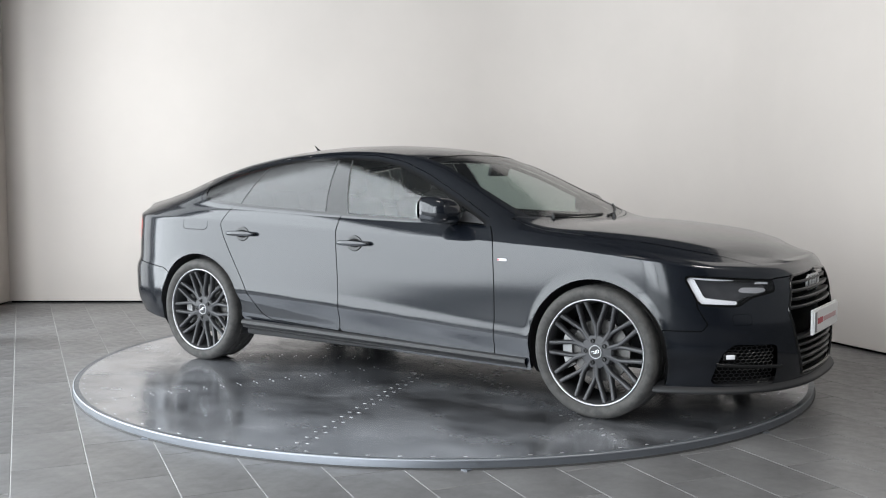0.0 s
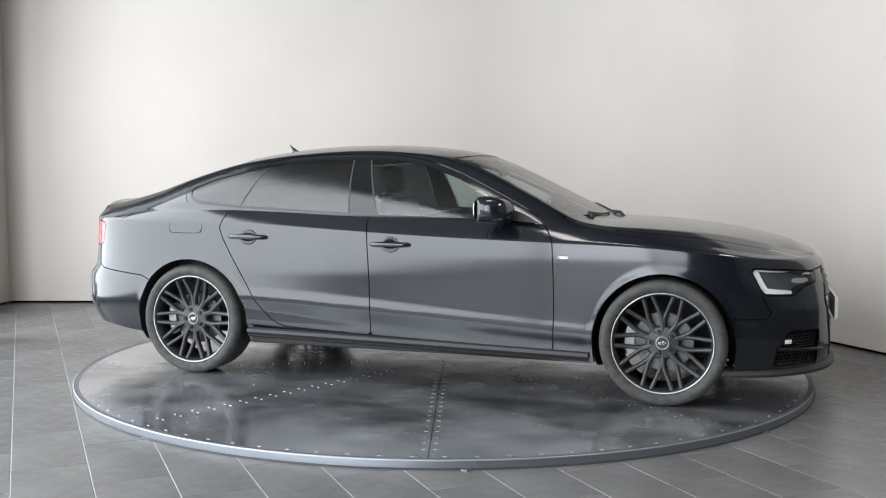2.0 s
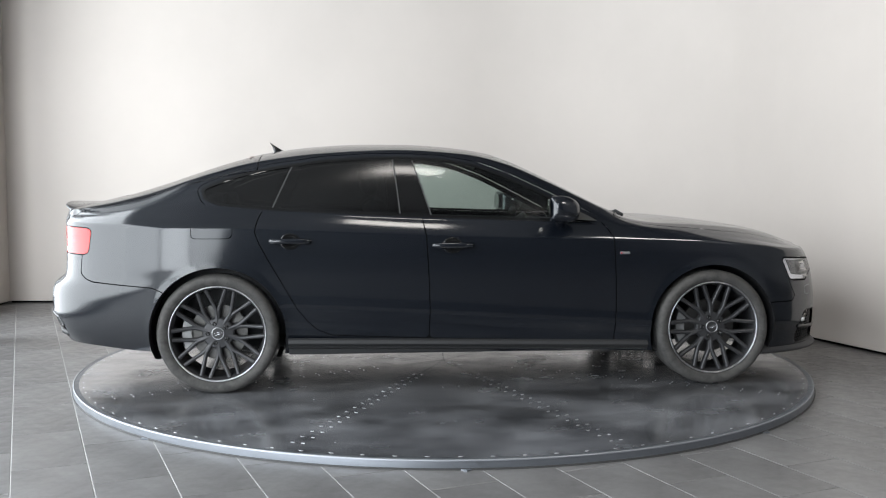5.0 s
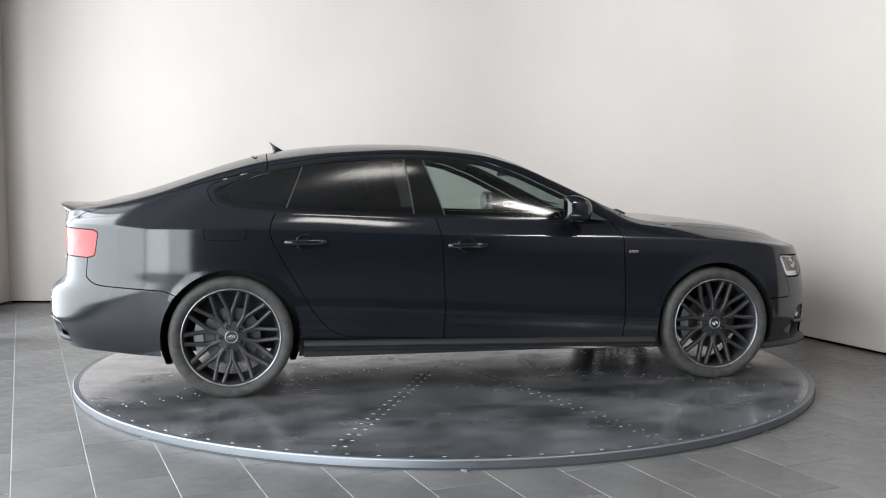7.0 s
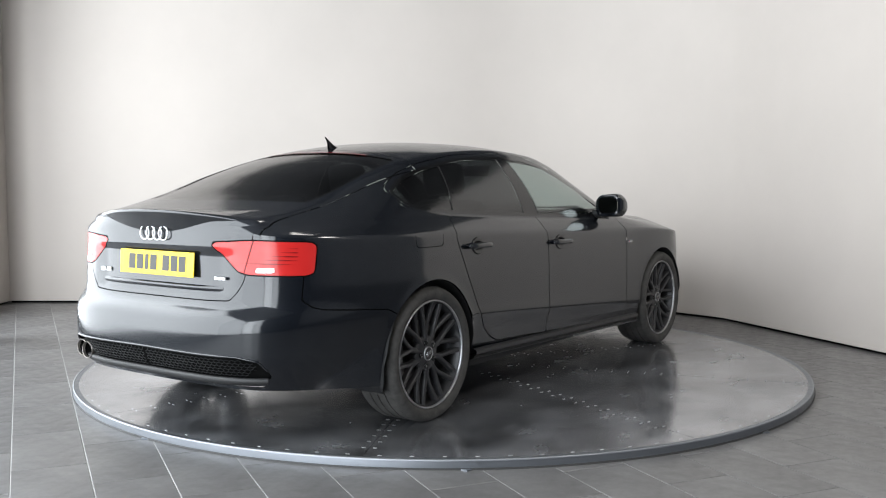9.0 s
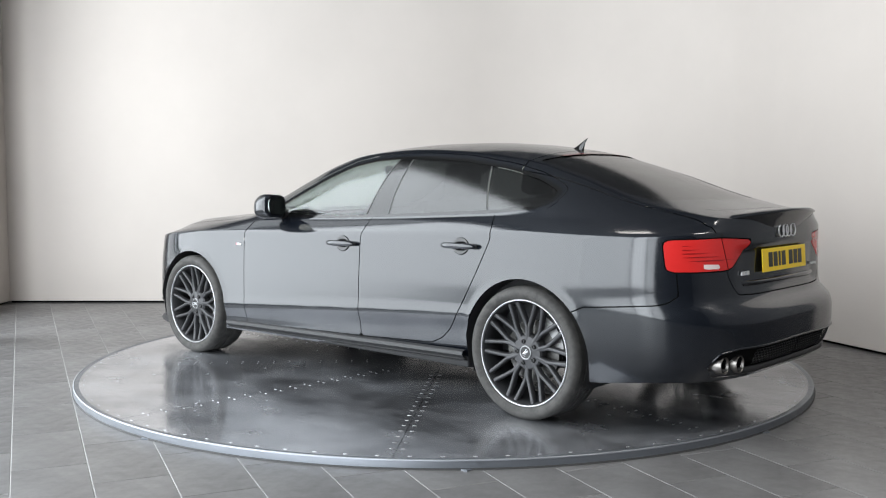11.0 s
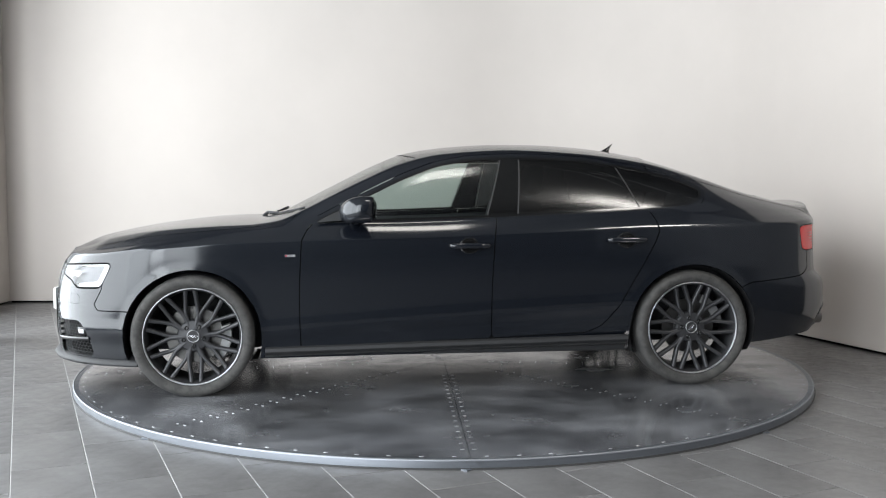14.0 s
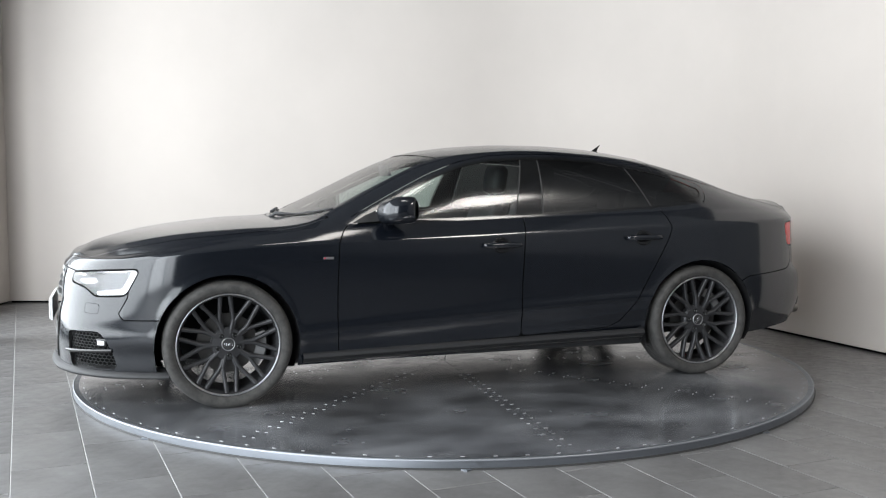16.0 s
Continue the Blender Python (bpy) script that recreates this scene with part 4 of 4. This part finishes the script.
def build_rear():
    full = float(grids[2][0])
    for s in (1, -1):
        ends = [(.44, .415), (.455, .325)] if s > 0 else [(.55, .412), (.64, .395), (.66, .36), (.6, .325)]
        hexes("insert_mesh", [(full - a, z) for a, z in [(.0, .42)] + ends + [(0, .325)]], .027, .019, rear_bumper, s, .012, .0019)
    # frame of the insert
    edge = [(-.72, .34), (-.66, .402), (-.56, .422), (0, .428), (.56, .422), (.66, .402), (.72, .34)]
    loop = []
    for (a0, z0), (a1, z1) in zip(edge, edge[1:]):
        for k in range(10):
            a, z = a0 + (a1 - a0) * k / 10, z0 + (z1 - z0) * k / 10
            p, n = at_skin(grids, full - abs(a), z)
            loop.append((p.x, p.y * (1 if a > 0 else -1), p.z))
    bm = bmesh.new()
    tube(bm, loop[3:-3], .005, 6)
    part("insert_frame", bm, PAINT, rear_bumper, "painted frame of the bumper insert")
    P = []
    for i in range(41):
        a = -.7 + 1.4 * i / 40
        p, n = at_skin(grids, full - abs(a), .32)
        n.z = 0
        sg = 1 if a > 0 else -1
        P.append([(q.x, q.y * sg, z) for q, z in ((p - n * .02, .325), (p - n * .004, .32), (p + n * -.01, .298), (p - n * .04, .286), (p - n * .16, .282))])
    grid_mesh("diffuser_lip", P, MATT_BLACK, rear_bumper, "black diffuser lip")
    # twin tail pipes, on the left
    for y in (.602, .515):
        p, n = at_skin(grids, full - y, .34)
        m = pose(p.x + .024, y, .343, 0, -90, 0)
        bm = bmesh.new()
        lathe(bm, [(.036, -.16), (.041, -.02), (.041, .012), (.039, .015), (.037, .012), (.036, -.1), (.0001, -.1)], 36, m)
        part("tail_pipe", bm, PIPE, rear_bumper, "round chrome tail pipe")
        bm = bmesh.new()
        lathe(bm, [(.0355, .0), (.0355, -.095), (.0001, -.098)], 28, m)
        part("pipe_bore", bm, GAP, rear_bumper, "sooty inside of the pipe")
    # number plate with plain bars
    m = pose(TAIL + .094, 0, .798, 90 - 4, 0, -90)
    bm = bmesh.new()
    box(bm, -.26, .26, -.0555, .0555, 0, .005, m, .002)
    plate = part("rear_plate", bm, PLATE_YELLOW, tailgate, "yellow rear plate with black bars", False)
    for i, x in enumerate((-.17, -.113, -.065, -.017, .07, .127, .182)):
        bm = bmesh.new()
        w = .012 if i == 2 else .023
        box(bm, x - w, x + w, -.034, .036, .0052, .0062, m)
        part("print_bar", bm, INK, plate, "black print bar", False)
    rings(tailgate, pose(TAIL + .088, 0, .935, 90 - 3, 0, -90), .031, .0445, .0035)
    for x0, n, y in ((-.437, 2, .437), (.374, 3, -.374)):
        for k in range(n):
            w = .032 if n == 2 else .019
            step = .045 if n == 2 else .025
            bm = bmesh.new()
            p, nn = at_skin(grids, full - abs(y), .752)
            box(bm, x0 + k * step, x0 + k * step + w, -.006 if n == 3 else -.008, .006 if n == 3 else .01, 0, .006, pose(p.x - .005, 0, .747, 86, 0, -90))
            part("badge_bar", bm, SILVER, tailgate, "small chrome badge bar", False)
    # step under the plate
    P = []
    for i in range(33):
        y = -.42 + .84 * i / 32
        p, n = at_skin(grids, full - abs(y), .69)
        fade = 1 - (abs(y) / .42) ** 4
        P.append([(p.x + .004, y, .712), (p.x - .016 * fade, y, .705), (p.x - .018 * fade, y, .698), (p.x + .004, y, .682)])
    grid_mesh("lid_handle_step", P, PAINT, tailgate, "black step in the tailgate")
    # spoiler lip
    P = []
    for i in range(49):
        u = -1 + 2 * i / 48
        y = .575 * u
        xe = TAIL + .03 + .17 * abs(u) ** 2.4
        ze = 1.043 - .05 * abs(u) ** 2.2 - .03 * abs(u) ** 14
        fx = xe + .17
        zf = float(top_z(fx)) - .035 * u * u + .002 - .03 * abs(u) ** 14
        P.append([(fx + .05, y, zf - .004), (fx, y, zf + .002), (xe + .07, y, ze - .001), (xe + .008, y, ze + .001), (xe, y, ze - .005), (xe + .012, y, ze - .016), (xe + .032, y, ze - .05), (xe + .06, y, ze - .1)])
    grid_mesh("spoiler", P, PAINT, tailgate, "black boot spoiler lip")
    # high brake light along the top of the rear window
    P = []
    for i in range(25):
        y = -.36 + .72 * i / 24
        x = -1.272 + .05 * (y / .6) ** 2
        z = float(rail_z(x)) + (float(top_z(x)) - float(rail_z(x))) * (1 - (abs(y) / float(rail_y(x))) ** 2.3)
        P.append([(x + .012, y, z + .001), (x, y, z + .003), (x - .016, y, z - .001)])
    grid_mesh("high_brake_lamp", P, RED_DEEP, tailgate, "red high brake lamp strip")


def build_trim():
    # door handles over dark bowls
    for (nm, s), d in doors.items():
        x, z = (-.106, .812) if nm == "front_door" else (-1.005, .838)
        m = side_pose(grids, x, z, s)
        bm = bmesh.new()
        lathe(bm, [(.053, -.002), (.0505, .005), (.047, .0055), (.034, .0028), (.0001, .0012)], 32, m @ Matrix.Diagonal((1.05, .86, 1, 1)))
        part("handle_bowl", bm, GLOSS_BLACK, d, "dark bowl behind the handle")
        bm = bmesh.new()
        P = []
        for i in range(17):
            u = -1 + i / 8
            h = .0155 * (1 - .25 * u ** 4) * (.75 if abs(u) == 1 else 1)
            out = .036 - .016 * u ** 4
            P.append([(u * .115, h * math.cos(a), out + .011 * math.sin(a)) for a in np.linspace(0, math.tau, 11)[:-1]])
        V = [[bm.verts.new(m @ Vector(p)) for p in row] for row in P]
        for a, b in zip(V, V[1:]):
            for i in range(10):
                bm.faces.new((a[i], a[(i + 1) % 10], b[(i + 1) % 10], b[i]))
        bm.faces.new(V[0])
        bm.faces.new(V[-1][::-1])
        for x0 in (-.097, .097):
            box(bm, x0 - .012, x0 + .012, -.009, .009, -.003, .03, m)
        bmesh.ops.recalc_face_normals(bm, faces=bm.faces)
        part("door_handle", bm, PAINT, d, "black bar door handle")

    def badge(s):
        m = side_pose(grids, .88, .764, s)
        bm = bmesh.new()
        box(bm, -.028, .028, -.0065, .0065, 0, .003, m, .001)
        b = part("fender_badge", bm, POLISHED, car, "small silver fender badge with red mark", False)
        bm = bmesh.new()
        box(bm, *sorted((.026 * s, .018 * s)), -.005, .005, .003, .0042, m)
        part("badge_mark", bm, RED_INK, b, "red mark", False)
    both(badge)

    def mirror(s):
        bm = bmesh.new()
        P = []
        for i in range(15):
            v = i / 14
            y = .83 + .205 * v
            grow = math.sin(min(1, v * 2.2 + .32) * math.pi / 2) * (1 - max(0, v - .72) ** 2 * 7.5)
            ring = []
            for a in np.linspace(0, math.tau, 25)[:-1]:
                c, q = math.cos(a), math.sin(a)
                ex = .1 * abs(c) ** .9 if c > 0 else -.066 * min(1, abs(c) * 2.2) ** .6
                ez = .073 * abs(q) ** .7 * math.copysign(1, q)
                ring.append((.50 + ex * grow + .02 * (1 - v) - .02 * v * v, s * y, 1.02 + ez * grow - .012 * (1 - v) - .12 * ex * (ex > 0)))
            P.append(ring)
        V = [[bm.verts.new(p) for p in r] for r in P]
        for a, b in zip(V, V[1:]):
            for i in range(24):
                bm.faces.new((a[i], a[(i + 1) % 24], b[(i + 1) % 24], b[i]))
        bm.faces.new(V[0])
        bm.faces.new(V[-1][::-1])
        bmesh.ops.recalc_face_normals(bm, faces=bm.faces)
        mr = part("door_mirror", bm, PAINT, car, "gloss black door mirror")
        bm = bmesh.new()
        prism(bm, [(.07 * abs(math.cos(a)) ** .6 * math.copysign(1, math.cos(a)), .052 * abs(math.sin(a)) ** .6 * math.copysign(1, math.sin(a))) for a in np.linspace(0, math.tau, 25)[:-1]], 0, .004, pose(.4265, s * .945, 1.018, 90, 0, -90 + 6 * s))
        part("mirror_glass", bm, MIRROR, mr, "mirror glass", False)
        bm = bmesh.new()
        tube(bm, [(.52, s * .80, .952), (.53, s * .85, .965), (.52, s * .89, .99), (.51, s * .92, 1.01)], [.03, .026, .024, .03], 10)
        part("mirror_foot", bm, MATT_BLACK, mr, "black mirror foot")
        bm = bmesh.new()
        prism(bm, [(.735, .944), (.57, .954), (.60, 1.01), (.66, .985)], 0, .008, Matrix(((1, 0, 0, 0), (0, -.42 * s, s, s * 1.225), (0, 1, 0, 0), (0, 0, 0, 1))))
        part("mirror_triangle", bm, MATT_BLACK, mr, "black triangle at the window corner", False)
    both(mirror)
    # roof fin
    P = []
    for i in range(15):
        u = i / 14
        x = -1.075 - .075 * u
        base = float(top_z(x)) - .004
        h = .07 * u ** 1.5
        lean = .03 * u ** 2
        w = .024 * (1 - u) ** .5 + .009
        P.append([(x, -w, base), (x - lean * .35, -w * .4, base + h * .55), (x - lean, -.0035, base + h), (x - lean, .0035, base + h), (x - lean * .35, w * .4, base + h * .55), (x, w, base)])
    grid_mesh("roof_fin", P, GLOSS_BLACK, car, "black roof antenna fin")
    # wipers on the windscreen's foot
    for pts in (((1.07, -.5), (1.03, .12)), ((1.07, .1), (1.03, .66))):
        bm = bmesh.new()
        line = []
        for i in range(12):
            t = i / 11
            x = pts[0][0] + (pts[1][0] - pts[0][0]) * t
            y = pts[0][1] + (pts[1][1] - pts[0][1]) * t
            x = x - .2 * (y / .7) ** 2 - .045
            z = float(top_z(x)) - .045 * (abs(y) / .7) ** 2.3 + .001 + .005 * math.sin(t * math.pi)
            line.append((x, y, z))
        tube(bm, line, .0055, 6)
        w = part("wiper", bm, MATT_BLACK, car, "black windscreen wiper")
        bm = bmesh.new()
        tube(bm, [(line[0][0] + .05, line[0][1], line[0][2] - .012), (line[0][0] + .02, line[0][1] + .05, line[0][2] + .012), line[5]], [.011, .009, .005], 6)
        part("wiper_arm", bm, MATT_BLACK, w, "black wiper arm")
    P = []
    for i in range(33):
        y = -.72 + 1.44 * i / 32
        xc = 1.045 - .2 * (y / .7) ** 2
        z = float(top_z(xc)) - (float(top_z(xc)) - float(rail_z(xc))) * (abs(y) / float(rail_y(xc))) ** 2.3
        P.append([(xc - .02, y, z - .004), (xc + .004, y, z - .010), (xc + .03, y, z - .016)])
    grid_mesh("cowl_strip", P, MATT_BLACK, car, "black cowl strip under the windscreen")


def build_cabin():
    # a dark tub: floor, sides up to the windows' foot, rear shelf
    P = []
    for x in np.linspace(-1.8, .95, 30):
        w = float(half_width(x)) - .1 - .2 * max(0, -1.3 - x)
        top = float(belt_z(x)) - .03
        P.append([(x, -w, top), (x, -w + .02, .5), (x, -w + .06, .3), (x, w - .06, .3), (x, w - .02, .5), (x, w, top)])
    grid_mesh("cabin_tub", P, CABIN, car, "dark cabin lining")
    bm = bmesh.new()
    box(bm, -2.0, -1.35, -.66, .66, .9, .935, bevel=.01)
    part("rear_shelf", bm, CABIN, car, "dark rear shelf", False)
    P = []
    for x in np.linspace(-1.25, .2, 24):
        row = []
        for k in range(13):
            u = -1 + k / 6
            y = u * (float(rail_y(x)) - .02)
            row.append((x, y, float(rail_z(x)) - .03 + (float(top_z(x)) - float(rail_z(x))) * (1 - abs(u) ** 2.3)))
        P.append(row)
    grid_mesh("headlining", P, CABIN, car, "dark headlining")
    P = []
    for y in np.linspace(-.74, .74, 25):
        P.append([(.5, y, .62), (.46, y, .80), (.50, y, .885), (.62, y, .915 + .0 * y), (.86, y, .90), (1.0, y, .86)])
    grid_mesh("dashboard", P, MATT_BLACK, car, "dark dashboard")
    bm = bmesh.new()
    m = pose(.30, -.37, .80, 0, -62, 0)
    tube(bm, [m @ Vector((.185 * math.cos(a), .185 * math.sin(a), 0)) for a in np.linspace(0, math.tau, 41)[:-1]], .015, 8, True)
    wheel = part("steering_wheel", bm, SEAT, car, "black steering wheel rim")
    bm = bmesh.new()
    lathe(bm, [(.075, -.02), (.07, .02), (.0001, .03)], 24, m)
    for a in (0, 180, 270):
        tube(bm, [m @ Vector((.06 * math.cos(radians(a)), .06 * math.sin(radians(a)), 0)), m @ Vector((.18 * math.cos(radians(a)), .18 * math.sin(radians(a)), 0))], .014, 6)
    tube(bm, [m @ Vector((0, 0, 0)), m @ Vector((0, 0, -.25))], .035, 8)
    part("wheel_spokes", bm, MATT_BLACK, wheel, "dark wheel centre and spokes")
    for y in (.37, -.37):
        seat = new("front_seat")
        seat.parent = car
        tagged(seat, "black leather front seat")
        bm = bmesh.new()
        box(bm, -.42, .12, y - .25, y + .25, .38, .54, pose(0, 0, 0), .05)
        part("seat_cushion", bm, SEAT, seat, "black seat cushion")
        bm = bmesh.new()
        box(bm, -.07, .07, y - .235, y + .235, 0, .58, pose(-.37, 0, .5, 0, -17, 0), .05)
        part("seat_back", bm, SEAT, seat, "black seat back")
        bm = bmesh.new()
        box(bm, -.05, .05, y - .13, y + .13, 0, .19, pose(-.55, 0, 1.085, 0, -10, 0), .04)
        part("headrest", bm, SEAT, seat, "black headrest")
        for d in (-.05, .05):
            bm = bmesh.new()
            tube(bm, [(-.535, y + d, 1.04), (-.555, y + d, 1.11)], .007, 6)
            part("headrest_post", bm, CHROME, seat, "thin headrest post")
    bench = new("rear_bench")
    bench.parent = car
    tagged(bench, "black rear bench seat")
    bm = bmesh.new()
    box(bm, -1.25, -.75, -.62, .62, .36, .52, None, .05)
    part("bench_cushion", bm, SEAT, bench)
    bm = bmesh.new()
    box(bm, -.07, .07, -.62, .62, 0, .5, pose(-1.22, 0, .48, 0, -24, 0), .05)
    part("bench_back", bm, SEAT, bench)
    for y in (-.4, 0, .4):
        bm = bmesh.new()
        box(bm, -.04, .04, y - .11, y + .11, 0, .14, pose(-1.45, 0, .955, 0, -12, 0), .03)
        part("bench_headrest", bm, SEAT, bench)
    bm = bmesh.new()
    box(bm, -.01, .012, -.11, .11, -.035, .035, pose(.33, 0, 1.235, 0, 12, 0), .008)
    part("inner_mirror", bm, MATT_BLACK, car, "dark inside mirror")


build_underside()
build_front()
build_rear()
build_trim()
build_cabin()


# ---- floor tiles ----
def build_tiles():
    """Running bond of tiles 0.303 by 0.612 m; the nearest are pieces of their own, the far ones one piece."""
    u, n = Vector((.40, -.917)).normalized(), Vector((.917, .40)).normalized()
    W, Lg, j = .303, .612, .0035
    room = [(-4.27, -9), (4.2, -9), (3.45, -.6), (2.462, 2.006), (1.16, 3.24), (-4.27, 3.2)]

    def inside(p, grow=.3):
        for a, b in zip(room, room[1:] + room[:1]):
            e = Vector(b) - Vector(a)
            if (Vector((-e.y, e.x)).normalized()).dot(p - Vector(a)) < -grow * .5:
                return False
        return True

    def tile(bm, c, m=None):
        h, w, b = Lg / 2 - j / 2, W / 2 - j / 2, .0015
        lo = [bm.verts.new((s * h, t * w, -.004)) for s, t in ((-1, -1), (1, -1), (1, 1), (-1, 1))]
        md = [bm.verts.new((s * h, t * w, -b)) for s, t in ((-1, -1), (1, -1), (1, 1), (-1, 1))]
        hi = [bm.verts.new((s * (h - b), t * (w - b), 0)) for s, t in ((-1, -1), (1, -1), (1, 1), (-1, 1))]
        bm.faces.new(hi)
        for p, q in ((lo, md), (md, hi)):
            for i in range(4):
                bm.faces.new((p[i], p[(i + 1) % 4], q[(i + 1) % 4], q[i]))
        bmesh.ops.transform(bm, matrix=m, verts=lo + md + hi) if m else None

    turn = math.atan2(u.y, u.x)
    bm = bmesh.new()
    tile(bm, None)
    first = part("tile", bm, TILE, floor, "", False)
    mesh = first.data
    bpy.data.objects.remove(first)
    rest_v, rest_f = [], []
    base = [tuple(v.co) for v in mesh.vertices]
    faces = [tuple(p.vertices) for p in mesh.polygons]
    count = 0
    for k in range(-40, 40):
        for i in range(-30, 30):
            s = 2.302 + .306 + i * Lg + (.306 if k % 2 else 0)
            c = u * s + n * (.148 + W * (k + .5))
            if not inside(c, 1.2) or c.length < R - .42:
                continue
            ends = [c + u * (p * (Lg - j) / 2) + n * (q * (W - j) / 2) for p, q in ((-1, -1), (1, -1), (1, 1), (-1, 1))]
            if not all(inside(e) for e in ends):
                cut = ends
                for a, b in zip(room, room[1:] + room[:1]):
                    e = (Vector(b) - Vector(a)).normalized()
                    side = Vector((-e.y, e.x))
                    done = []
                    for p, q in zip(cut, cut[1:] + cut[:1]):
                        dp, dq = side.dot(p - Vector(a)) + .1, side.dot(q - Vector(a)) + .1
                        if dp >= 0:
                            done.append(p)
                        if dp * dq < 0:
                            done.append(p.lerp(q, dp / (dp - dq)))
                    cut = done
                if len(cut) > 2:
                    o = len(rest_v)
                    rest_v += [(p.x, p.y, 0) for p in cut]
                    rest_f.append(tuple(range(o, o + len(cut))))
                continue
            m = Matrix.Translation((c.x, c.y, 0)) @ Matrix.Rotation(turn, 4, "Z")
            if c.y > -3.0 and count < 300:
                ob = new("tile", mesh)
                ob.parent = floor
                ob.matrix_local = m
                count += 1
            else:
                o = len(rest_v)
                rest_v += [tuple(m @ Vector(v)) for v in base]
                rest_f += [tuple(o + q for q in f) for f in faces]
    me = bpy.data.meshes.new("tile_field")
    me.from_pydata(rest_v, [], rest_f)
    me.materials.append(TILE)
    ob = new("tile_field", me)
    ob.parent = floor
    ob["kind"] = "stuff"


build_tiles()


# ---- what moves ----
def motions():
    walk(deck, [(t, pose(0, 0, 0, 0, 0, a)) for t, a in TURN])
    walk(car, [(t, pose(0, 0, DECK, 0, 0, a) @ pose(OFF[0], OFF[1], 0)) for t, a in TURN])


motions()
